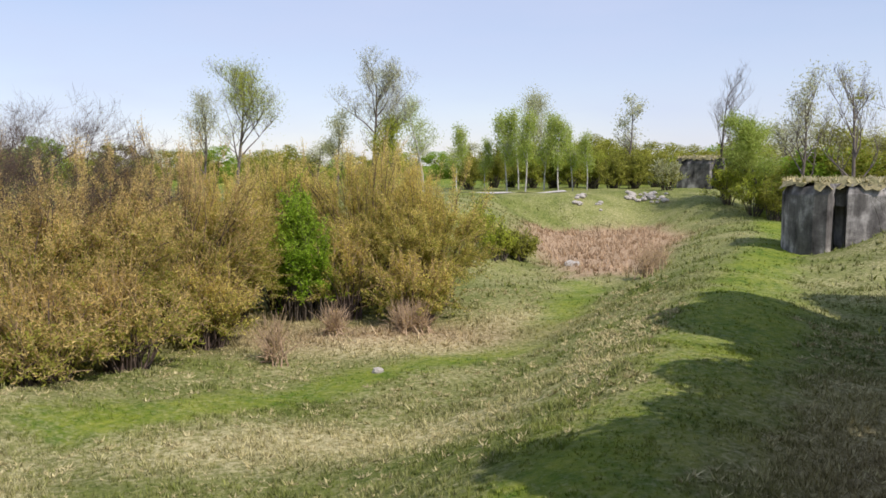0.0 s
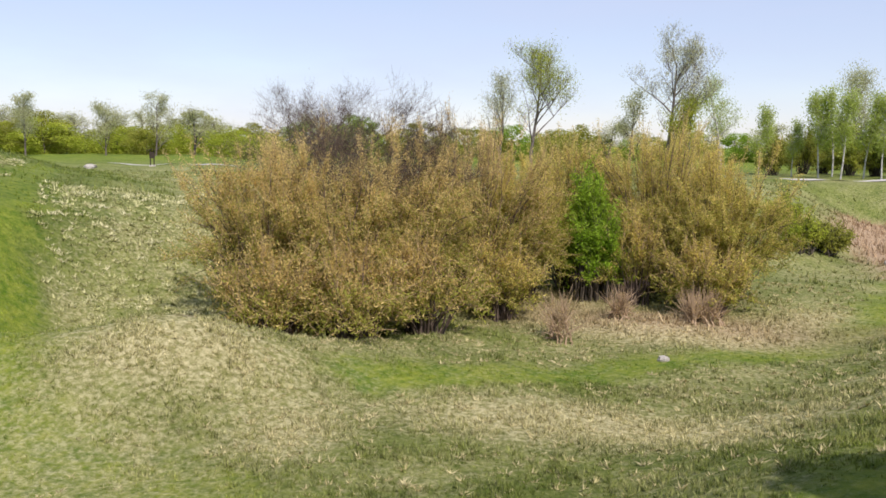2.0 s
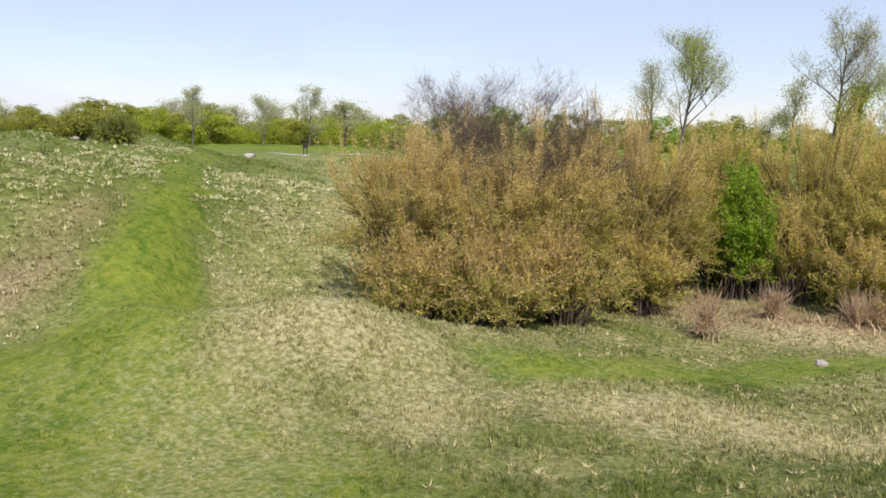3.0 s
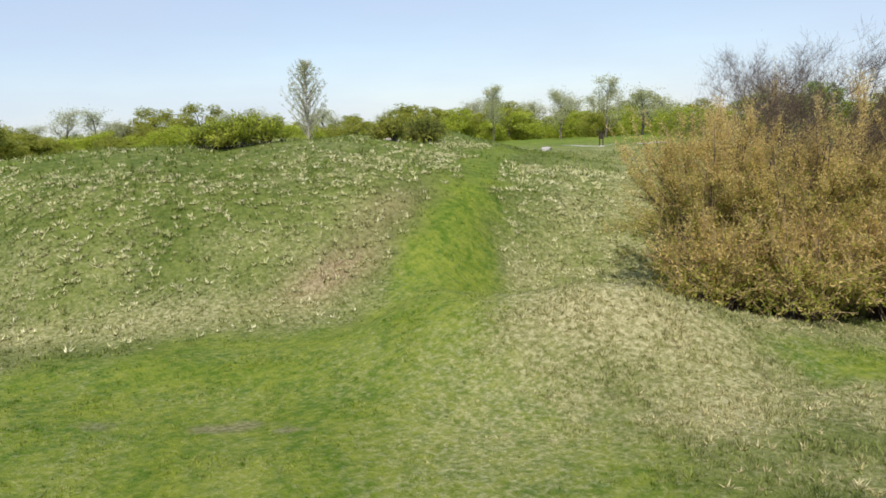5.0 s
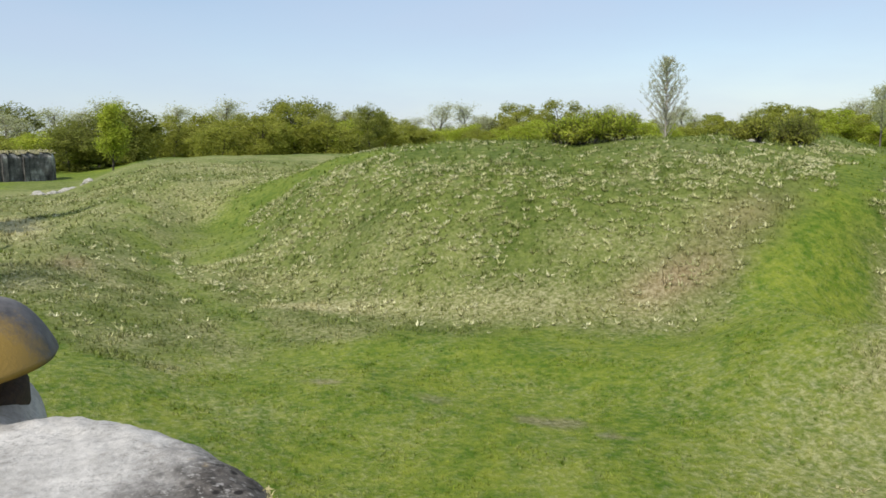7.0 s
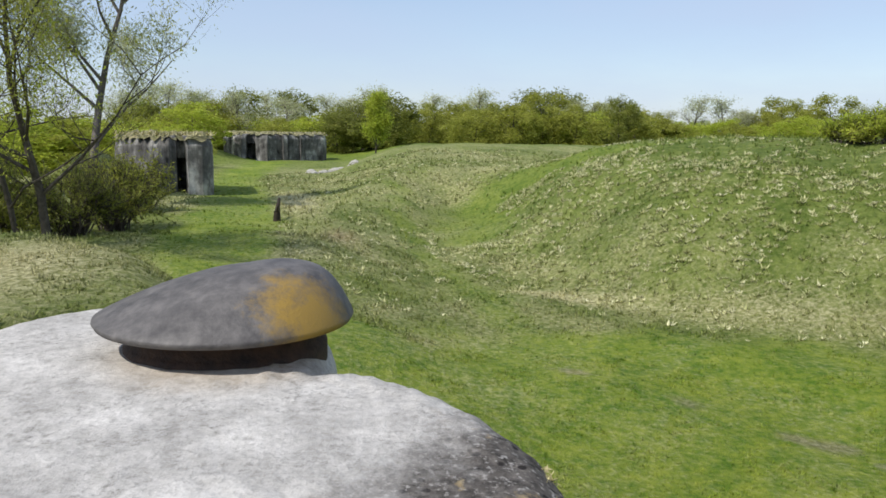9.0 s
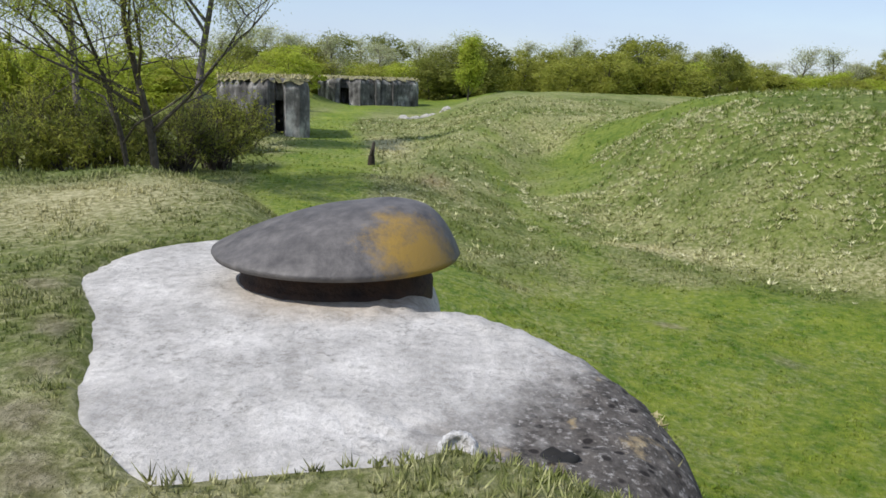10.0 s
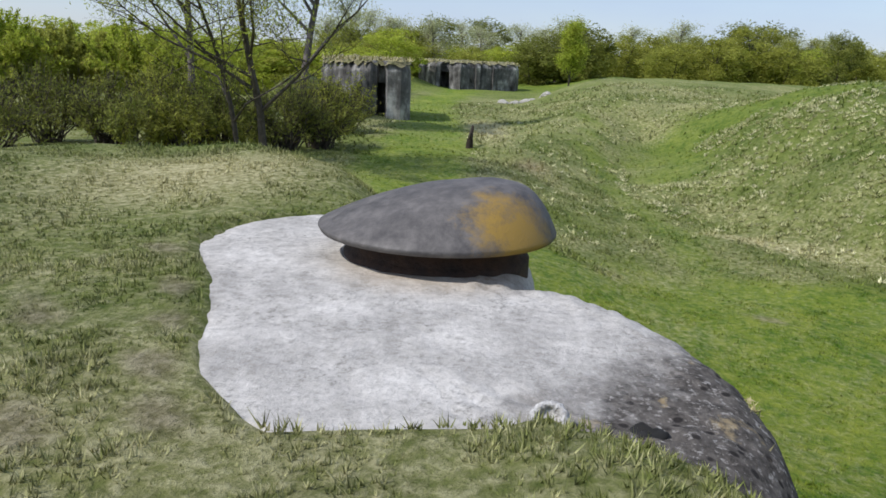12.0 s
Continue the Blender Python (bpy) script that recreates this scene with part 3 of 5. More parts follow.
def slab_material():
    m = bpy.data.materials.new("slab_concrete")
    m.use_nodes = True
    n, l = m.node_tree.nodes, m.node_tree.links
    b = n["Principled BSDF"]
    b.inputs["Roughness"].default_value, b.inputs["Specular IOR Level"].default_value = 0.95, 0.2
    co = n.new("ShaderNodeTexCoord").outputs["Object"]

    def nz(scale, detail=8, rough=0.7):
        t = n.new("ShaderNodeTexNoise")
        t.inputs["Scale"].default_value, t.inputs["Detail"].default_value, t.inputs["Roughness"].default_value = scale, detail, rough
        l.new(co, t.inputs["Vector"])
        return t.outputs["Fac"]

    def ramp(fac, p0, c0, p1, c1):
        r = n.new("ShaderNodeValToRGB")
        r.color_ramp.elements[0].position, r.color_ramp.elements[1].position = p0, p1
        r.color_ramp.elements[0].color, r.color_ramp.elements[1].color = (*c0, 1), (*c1, 1)
        l.new(fac, r.inputs[0])
        return r.outputs[0]

    def mixed(fac, a, c):
        x = n.new("ShaderNodeMix")
        x.data_type = "RGBA"
        l.new(fac, x.inputs[0])
        l.new(a, x.inputs[6])
        l.new(c, x.inputs[7])
        return x.outputs[2]

    def math_node(op, a, c):
        q = n.new("ShaderNodeMath")
        q.operation = op
        for i, v in ((0, a), (1, c)):
            if isinstance(v, (int, float)):
                q.inputs[i].default_value = v
            else:
                l.new(v, q.inputs[i])
        return q.outputs[0]

    pale = mixed(ramp(nz(1.1), 0.42, (0, 0, 0), 0.62, (1, 1, 1)), ramp(nz(9), 0.3, (0.29, 0.27, 0.24), 0.7, (0.54, 0.51, 0.47)), ramp(nz(14), 0.3, (0.51, 0.48, 0.435), 0.7, (0.75, 0.71, 0.655)))
    speck = ramp(nz(15, 10, 0.85), 0.5, (0, 0, 0), 0.6, (1, 1, 1))
    speck = math_node("MULTIPLY", speck, ramp(nz(1.4, 4), 0.36, (0.25, 0.25, 0.25), 0.6, (1, 1, 1)))
    pale = mixed(math_node("MULTIPLY", speck, 0.85), pale, ramp(nz(5), 0.4, (0.16, 0.15, 0.13), 0.6, (0.28, 0.26, 0.23)))
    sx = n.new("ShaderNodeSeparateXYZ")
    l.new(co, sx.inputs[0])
    # black lichen on the open north edge and foot, that side's shade painted in
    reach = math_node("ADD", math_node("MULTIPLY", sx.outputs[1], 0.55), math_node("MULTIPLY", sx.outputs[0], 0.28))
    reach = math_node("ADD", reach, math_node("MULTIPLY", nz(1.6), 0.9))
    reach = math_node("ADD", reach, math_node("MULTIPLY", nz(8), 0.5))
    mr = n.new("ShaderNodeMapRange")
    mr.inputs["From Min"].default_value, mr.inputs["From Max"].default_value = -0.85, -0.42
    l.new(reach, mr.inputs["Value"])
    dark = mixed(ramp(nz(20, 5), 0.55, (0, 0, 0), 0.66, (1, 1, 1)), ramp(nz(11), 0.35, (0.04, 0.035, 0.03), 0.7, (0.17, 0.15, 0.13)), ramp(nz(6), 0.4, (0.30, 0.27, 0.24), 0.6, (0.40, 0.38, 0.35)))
    # pits without depth: near-black spots painted for the shade inside them
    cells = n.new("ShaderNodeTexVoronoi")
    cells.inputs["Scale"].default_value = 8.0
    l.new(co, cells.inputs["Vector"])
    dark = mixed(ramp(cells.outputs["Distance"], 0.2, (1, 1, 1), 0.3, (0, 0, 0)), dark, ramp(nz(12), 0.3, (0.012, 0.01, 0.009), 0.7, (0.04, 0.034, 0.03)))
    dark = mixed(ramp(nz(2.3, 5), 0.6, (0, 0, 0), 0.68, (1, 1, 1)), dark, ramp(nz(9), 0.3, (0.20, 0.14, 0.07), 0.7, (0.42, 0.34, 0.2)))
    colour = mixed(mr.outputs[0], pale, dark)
    # rust and orange lichen below the collar
    vd = n.new("ShaderNodeVectorMath")
    vd.operation = "DISTANCE"
    vd.inputs[1].default_value = (-7.0, -1.75, 0.05)
    l.new(co, vd.inputs[0])
    near = n.new("ShaderNodeMapRange")
    near.inputs["From Min"].default_value, near.inputs["From Max"].default_value = 1.35, 0.7
    near.inputs["To Max"].default_value = 0.5
    l.new(math_node("ADD", vd.outputs["Value"], math_node("MULTIPLY", nz(3), 0.5)), near.inputs["Value"])
    colour = mixed(near.outputs[0], colour, ramp(nz(4), 0.4, (0.40, 0.28, 0.15), 0.6, (0.55, 0.45, 0.32)))
    l.new(colour, b.inputs["Base Color"])
    bn = n.new("ShaderNodeBump")
    bn.inputs["Strength"].default_value, bn.inputs["Distance"].default_value = 0.7, 0.02
    l.new(math_node("ADD", nz(30, 6), math_node("MULTIPLY", nz(7), 1.5)), bn.inputs["Height"])
    l.new(bn.outputs["Normal"], b.inputs["Normal"])
    return m


def slab():
    """The bunker's roof: a crowned slab whose open edges roll over into its walls."""
    cx, cy = -6.0, -1.7
    poly = np.array(SLAB)
    n, k = 260, 46
    th = np.arange(n) * 2 * np.pi / n
    # outline radius in each direction, rounded a little
    rad = np.zeros(n)
    for i, a in enumerate(th):
        dx, dy = math.cos(a), math.sin(a)
        best = 0.1
        for (ax, ay), (bx, by) in zip(poly, np.roll(poly, -1, 0)):
            ex, ey = bx - ax, by - ay
            den = dx * ey - dy * ex
            if abs(den) > 1e-9:
                t = ((ax - cx) * ey - (ay - cy) * ex) / den
                u = ((ax - cx) * dy - (ay - cy) * dx) / den
                if t > 0 and 0 <= u <= 1:
                    best = max(best, t)
        rad[i] = best
    rad = (np.roll(rad, 1) + 2 * rad + np.roll(rad, -1)) / 4
    north = np.clip(smooth(-0.2, 0.6, np.sin(th - 0.25)), 0, 1)     # open edge
    worn = rad
    for step in range(70):
        worn = (np.roll(worn, 1) + 2 * worn + np.roll(worn, -1)) / 4
    rad = rad * north + worn * (1 - north)
    V, F = [(cx, cy, 0.05)], []
    for j in range(1, k + 1):
        s = j / k
        for i, a in enumerate(th):
            r = rad[i] * (1 - (1 - s) ** 1.6)
            x, y = cx + math.cos(a) * r, cy + math.sin(a) * r
            e = rad[i] - r
            R = 0.05 + 0.6 * north[i]
            drop = R - math.sqrt(max(R * R - max(R - e, 0) ** 2, 0))
            z = 0.05 * math.exp(-((x + 7) ** 2 + (y + 1.8) ** 2) / 3) - drop * 0.85
            z += 0.025 * noise.noise((x * 0.9, y * 0.9, 0)) + 0.012 * noise.noise((x * 5, y * 5, 3)) + (0.03 * noise.noise((x * 7, y * 7, 9)) if north[i] > 0.3 and e < 1.0 else 0)
            V.append((x, y, z))
    for i, a in enumerate(th):
        x, y, z = V[1 + (k - 1) * n + i]
        V.append((x + math.cos(a) * 0.1, y + math.sin(a) * 0.1, -2.6))
    for i in range(n):
        F.append((0, 1 + i, 1 + (i + 1) % n))
    me = bpy.data.meshes.new("roof_slab")
    Q = [(1 + j * n + i, 1 + (j + 1) * n + i, 1 + (j + 1) * n + (i + 1) % n, 1 + j * n + (i + 1) % n) for j in range(k) for i in range(n)]
    me.from_pydata(V, [], F + Q)
    me.polygons.foreach_set("use_smooth", np.ones(len(me.polygons), bool))
    me.update()
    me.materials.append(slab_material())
    root = tagged(new("bunker_roof"), "pale lichen-spotted concrete bunker roof with a dark rolled edge", "bunker")
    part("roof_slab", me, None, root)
    # near-black disc laid on the front edge, standing for a hole's shaded inside
    bm = lathe([(0.0, 0.012), (0.05, 0.014), (0.1, 0.012), (0.13, -0.02)], 18, closed=False)
    for v in bm.verts:
        v.co += Vector(noise.noise_vector(v.co * 14)) * 0.035
    hole = part("hole_disc", bm, M_hole_shade, root, "near-black disc painted as the shade inside a hole in the edge")
    hole.matrix_world = pose(-4.15, 0.26, -0.005, -6, 8, 20) @ Matrix.Diagonal((0.7, 1.0, 1.0, 1.0))
    # ring of a broken pipe at the front edge
    bm = lathe([(0.0, 0.0), (0.08, 0.005), (0.09, 0.03), (0.105, 0.06), (0.13, 0.065), (0.15, 0.045), (0.16, 0.0)], 36, closed=False)
    for v in bm.verts:
        v.co += Vector(noise.noise_vector(v.co * 26)) * 0.022
    pipe = part("pipe_stub", bm, material("white_lime", [(0.35, 0.33, 0.31), (0.75, 0.73, 0.7)], 30, 0.95, 0.6, 60), root, "white encrusted pipe stub")
    pipe.matrix_world = pose(-4.0, -0.29, 0.06, 0, 48, -8) @ Matrix.Scale(0.72, 4)
    return root


def lathe(profile, sides=64, closed=True):
    bm = bmesh.new()
    rings = [[bm.verts.new((r * math.cos(2 * math.pi * i / sides), r * math.sin(2 * math.pi * i / sides), z)) for i in range(sides)] for r, z in profile]
    for a, b in zip(rings, rings[1:]):
        for i in range(sides):
            bm.faces.new((a[i], a[(i + 1) % sides], b[(i + 1) % sides], b[i]))
    if closed:
        bm.faces.new(rings[-1])
        bm.faces.new(rings[0][::-1])
    for f in bm.faces:
        f.smooth = True
    return bm


slab()
p = np.stack([np.random.default_rng(5).normal(-4.75, 0.28, 26), np.random.default_rng(6).normal(0.8, 0.09, 26)], -1)


def edge_weeds(name, label, spots, z, per, length, seed):
    rs = np.random.default_rng(seed)
    k = len(spots) * per
    base = np.repeat(np.column_stack([spots, np.full(len(spots), z)]), per, 0) + rs.normal(size=(k, 3)) * 0.02
    d = rs.normal(size=(k, 3)) * 0.6 + np.array([0, 0, 0.7])
    d /= np.linalg.norm(d, axis=1, keepdims=True)
    side = np.cross(d, rs.normal(size=(k, 3))) * 0.006
    tip = base + d * (length * rs.uniform(0.4, 1.2, k))[:, None]
    V = np.stack([base - side, base + side, tip], 1).reshape(-1, 3)
    tagged(new(name, mesh_of(name, V, np.arange(3 * k).reshape(-1, 3), M_straw)), label, "weeds", kind="stuff")


edge_weeds("dry_weed", "dry weeds rooted in the slab's cracked edge", p, -0.2, 9, 0.09, 15)


def steel_material():
    m = material("armour_steel", [(0.055, 0.049, 0.046), (0.10, 0.09, 0.083), (0.155, 0.14, 0.128)], 5.5, 0.62, 0.15, 34, detail=11)
    n, l = m.node_tree.nodes, m.node_tree.links
    b = n["Principled BSDF"]
    b.inputs["Specular IOR Level"].default_value = 0.5
    base = b.inputs["Base Color"].links[0].from_socket
    co = n.new("ShaderNodeTexCoord").outputs["Object"]
    d = n.new("ShaderNodeVectorMath")
    d.operation = "DISTANCE"
    d.inputs[1].default_value = (0.62, 0.72, 0.32)
    l.new(co, d.inputs[0])
    t = n.new("ShaderNodeTexNoise")
    t.inputs["Scale"].default_value, t.inputs["Detail"].default_value, t.inputs["Roughness"].default_value = 3.2, 11, 0.8
    l.new(co, t.inputs["Vector"])
    s = n.new("ShaderNodeMath")
    s.operation = "ADD"
    l.new(d.outputs["Value"], s.inputs[0])
    l.new(t.outputs["Fac"], s.inputs[1])
    r = n.new("ShaderNodeMapRange")
    r.inputs["From Min"].default_value, r.inputs["From Max"].default_value = 1.06, 0.80
    l.new(s.outputs[0], r.inputs["Value"])
    x = n.new("ShaderNodeMix")
    x.data_type = "RGBA"
    x.inputs[7].default_value = (0.30, 0.185, 0.03, 1)
    l.new(r.outputs[0], x.inputs[0])
    l.new(base, x.inputs[6])
    l.new(x.outputs[2], b.inputs["Base Color"])
    return m


def cupola(at_):
    """Low armoured dome, its crown set towards one shoulder, on a round collar."""
    root = tagged(new("armoured_cupola"), "dark steel observation cupola with orange lichen on its shoulder", "cupola")
    M_steel = steel_material()
    bm = bmesh.new()
    n, k, R, H = 96, 20, 1.185, 0.47
    rings = []
    for j in range(1, k + 1):
        s = j / k
        ring = []
        for i in range(n):
            a = 2 * math.pi * i / n
            x, y = R * s * math.cos(a), R * s * math.sin(a)
            side = math.sin(a) * 0.5 + 0.5            # 1 at the steep shoulder
            e = 1.9 + 1.3 * side ** 2
            y += 0.46 * R * (1 - s)                   # crown set towards that shoulder
            z = 0.35 + H * (1 - s ** e)
            z += 0.008 * noise.noise((x * 3, y * 3, 1))
            ring.append(bm.verts.new((x, y, z)))
        rings.append(ring)
    top = bm.verts.new((0, 0.46 * R, 0.35 + H))
    for i in range(n):
        bm.faces.new((top, rings[0][i], rings[0][(i + 1) % n]))
    for a, b in zip(rings, rings[1:]):
        for i in range(n):
            bm.faces.new((a[i], b[i], b[(i + 1) % n], a[(i + 1) % n]))
    last = rings[-1]
    for r, z in ((1.192, 0.33), (1.17, 0.29), (0.9, 0.30), (0.5, 0.31)):
        ring = [bm.verts.new((r * math.cos(2 * math.pi * i / n), r * math.sin(2 * math.pi * i / n), z)) for i in range(n)]
        for i in range(n):
            bm.faces.new((last[i], ring[i], ring[(i + 1) % n], last[(i + 1) % n]))
        last = ring
    bm.faces.new(last[::-1])
    for f in bm.faces:
        f.smooth = True
    part("dome", bm, M_steel, root)
    part("collar", lathe([(0.94, -0.25), (0.94, 0.06), (0.90, 0.10), (0.87, 0.12), (0.87, 0.36)]), material("rusty_steel", [(0.03, 0.022, 0.018), (0.09, 0.05, 0.03)], 5, 0.8, 0.4, 30), root, "dark rusty steel collar")
    root.matrix_world = at_
    return root


cx, cy = polar(103.5, 7.75)
cupola(pose(cx, cy, 0.0, 0, 0, 8))


# ---- bunkers ----
def extrude_plan(bm, plan, z0, z1, top_inset=0.0):
    rows = [(z0, 0.0), (z0 + (z1 - z0) * 0.5, 0.0)]
    rows += [(z1 - top_inset, 0.0), (z1 - top_inset * 0.3, top_inset * 0.3), (z1, top_inset)] if top_inset else [(z1, 0.0)]
    c = np.mean(plan, 0)
    rings = []
    for z, inset in rows:
        ring = []
        for px, py in plan:
            d = np.array([px - c[0], py - c[1]])
            f = 1 - inset / max(np.linalg.norm(d), 0.5)
            ring.append(bm.verts.new((c[0] + d[0] * f, c[1] + d[1] * f, z)))
        rings.append(ring)
    k = len(plan)
    for a, b in zip(rings, rings[1:]):
        for i in range(k):
            bm.faces.new((a[i], a[(i + 1) % k], b[(i + 1) % k], b[i]))
    bm.faces.new(rings[-1])
    bm.faces.new(rings[0][::-1])


def finer(plan, step=0.35):
    out = []
    for a, b in zip(plan, plan[1:] + plan[:1]):
        m = max(1, int(math.hypot(b[0] - a[0], b[1] - a[1]) / step))
        out += [(a[0] + (b[0] - a[0]) * i / m, a[1] + (b[1] - a[1]) * i / m) for i in range(m)]
    return out


def casemate(label, lower, upper, h, split, place, sod=0.28, seed=0):
    """A concrete bunker: walls below the lintel with a deep doorway, walls above it, sod on the roof."""
    root = tagged(new("bunker"), label, "bunker", "bunkers along the rampart")
    for name, plan, z0, z1, inset in (("wall", lower, -0.6, split, 0), ("upper_wall", upper, split, h, 0.5)):
        bm = bmesh.new()
        extrude_plan(bm, finer(plan), z0, z1, inset)
        bmesh.ops.recalc_face_normals(bm, faces=bm.faces)
        for v in bm.verts:
            v.co += Vector(noise.noise_vector(v.co * 1.3 + Vector((seed, 0, 0)))) * (0.09 if v.co.z > split + 0.3 else 0.05) * (1 if v.co.z > split + 0.1 or v.co.z < split - 0.1 else 0)
        part(name, bm, M_concrete, root)
    # sod: a lumpy sheet hanging a little over the edge
    ux = [q[0] for q in upper]
    uy = [q[1] for q in upper]
    rs = np.random.default_rng(seed)
    nx, ny = 30, 16
    gx, gy = np.meshgrid(np.linspace(min(ux) - 0.1, max(ux) + 0.1, nx), np.linspace(min(uy) - 0.05, max(uy) + 0.3, ny), indexing="ij")
    e = inside([tuple(q) for q in upper], gx, gy)
    gz = h - 0.2 + sod * np.clip(e + 0.15, -0.6, 0.6) / 0.6 * 1.2 + 0.07 * rs.normal(size=gx.shape)
    keep = e > -0.22
    idx = np.arange(nx * ny).reshape(nx, ny)
    F = [(idx[i, j], idx[i + 1, j], idx[i + 1, j + 1], idx[i, j + 1]) for i in range(nx - 1) for j in range(ny - 1) if keep[i, j] and keep[i + 1, j] and keep[i + 1, j + 1] and keep[i, j + 1]]
    turf_part = part("roof_sod", mesh_of("roof_sod", np.stack([gx, gy, gz], -1).reshape(-1, 3), F, M_sod, True), None, root, "dry sod and grass on the roof")
    t = np.stack([rs.uniform(min(ux), max(ux), 1500), rs.uniform(min(uy) - 0.05, max(uy), 1500)], -1)
    t = t[inside([tuple(q) for q in upper], t[:, 0], t[:, 1]) > -0.1]
    k = len(t)
    a = rs.uniform(0, 6.28, k)
    base = np.stack([t[:, 0], t[:, 1], np.full(k, h + 0.05)], -1)
    tip = base + np.stack([np.cos(a) * 0.16, np.sin(a) * 0.16 - 0.05, rs.uniform(-0.05, 0.28, k)], -1)
    side = np.stack([np.sin(a), -np.cos(a), np.zeros(k)], -1) * 0.04
    part("roof_grass", mesh_of("roof_grass", np.stack([base - side, base + side, tip], 1).reshape(-1, 3), np.arange(3 * k).reshape(-1, 3), M_straw), None, turf_part, "dry grass on the roof", "stuff")
    root.matrix_world = place
    return root


def facing(azimuth, d, sink=0.0):
    """A pose at that place whose +y points away from the plinth."""
    gx, gy = polar(azimuth, d)
    return pose(gx, gy, ground_at(gx, gy) - sink, 0, 0, azimuth)


arc = [(1.55, -0.35), (1.85, -0.22), (2.05, 0.05), (2.15, 0.4)]
casemate("rounded dark concrete bunker with a shadowed doorway and grassy roof",
         [(-3.1, 3.4), (-2.3, 2.1), (-0.15, 0.1), (0.2, 0.35), (0.3, 2.6), (0.75, 2.6), (0.72, 0.2), (0.8, -0.4), *arc, (2.25, 4.5), (-3.1, 5.0)],
         [(-3.1, 3.4), (-2.3, 2.1), (-0.15, 0.1), (0.2, 0.4), (0.3, 1.1), (0.7, 1.0), (0.72, 0.2), (0.8, -0.4), *arc, (2.25, 4.5), (-3.1, 5.0)],
         2.85, 1.75, facing(108.3, 42.5, 0.1) @ Matrix.Diagonal((0.93, 0.93, 1, 1)), seed=1)
casemate("long ribbed concrete bunker with a doorway and grassy roof",
         [(-4.4, 3.2), (-4.2, 2.6), (-2.5, 0.2), (-2.1, 0.3), (-1.95, 3.5), (-1.15, 3.5), (-1.1, 0.6), (0.05, -0.1), (0.25, 0.3), (1.6, 0.9), (1.7, 0.6), (2.1, 0.75), (2.15, 1.1), (3.4, 1.6), (3.5, 1.3), (3.9, 1.5), (3.95, 1.8), (5.9, 2.6), (6.3, 3.4), (5.8, 7.5), (-4.4, 7)],
         [(-4.4, 3.2), (-4.2, 2.6), (-2.5, 0.2), (-2.1, 0.3), (-1.95, 1.6), (-1.15, 1.4), (-1.1, 0.6), (0.05, -0.1), (0.25, 0.3), (1.6, 0.9), (1.7, 0.6), (2.1, 0.75), (2.15, 1.1), (3.4, 1.6), (3.5, 1.3), (3.9, 1.5), (3.95, 1.8), (5.9, 2.6), (6.3, 3.4), (5.8, 7.5), (-4.4, 7)],
         2.85, 1.85, facing(102.2, 84, 0.1), seed=2)
arc = [(-1.85, 1.7), (-1.75, 1.0), (-1.5, 0.45), (-1.1, 0.0), (-0.6, -0.25)]
casemate("dark concrete bunker with pale worn wall and grassy roof",
         [(-1.85, 4.5), *arc, (-0.1, -0.35), (0.1, -0.1), (0.2, 1.2), (0.5, 1.2), (0.6, -0.1), (4.5, 1.0), (4.5, 6)],
         [(-1.85, 4.5), *arc, (-0.1, -0.35), (0.1, -0.1), (0.2, 0.5), (0.5, 0.5), (0.6, -0.1), (4.5, 1.0), (4.5, 6)],
         2.8, 1.9, facing(-29.9, 35.2, 0.1), seed=3)
casemate("grey concrete bunker half hidden by shrubs",
         [(-2.2, 1.0), (0.6, 0), (0.8, 0.1), (0.85, 2), (1.7, 2), (1.75, 0.2), (2.2, 0.5), (2.3, 5), (-2.2, 5)],
         [(-2.2, 1.0), (0.6, 0), (0.8, 0.1), (0.85, 0.9), (1.7, 0.9), (1.75, 0.2), (2.2, 0.5), (2.3, 5), (-2.2, 5)],
         2.7, 1.7, facing(-21.9, 75, 0.0), seed=4)


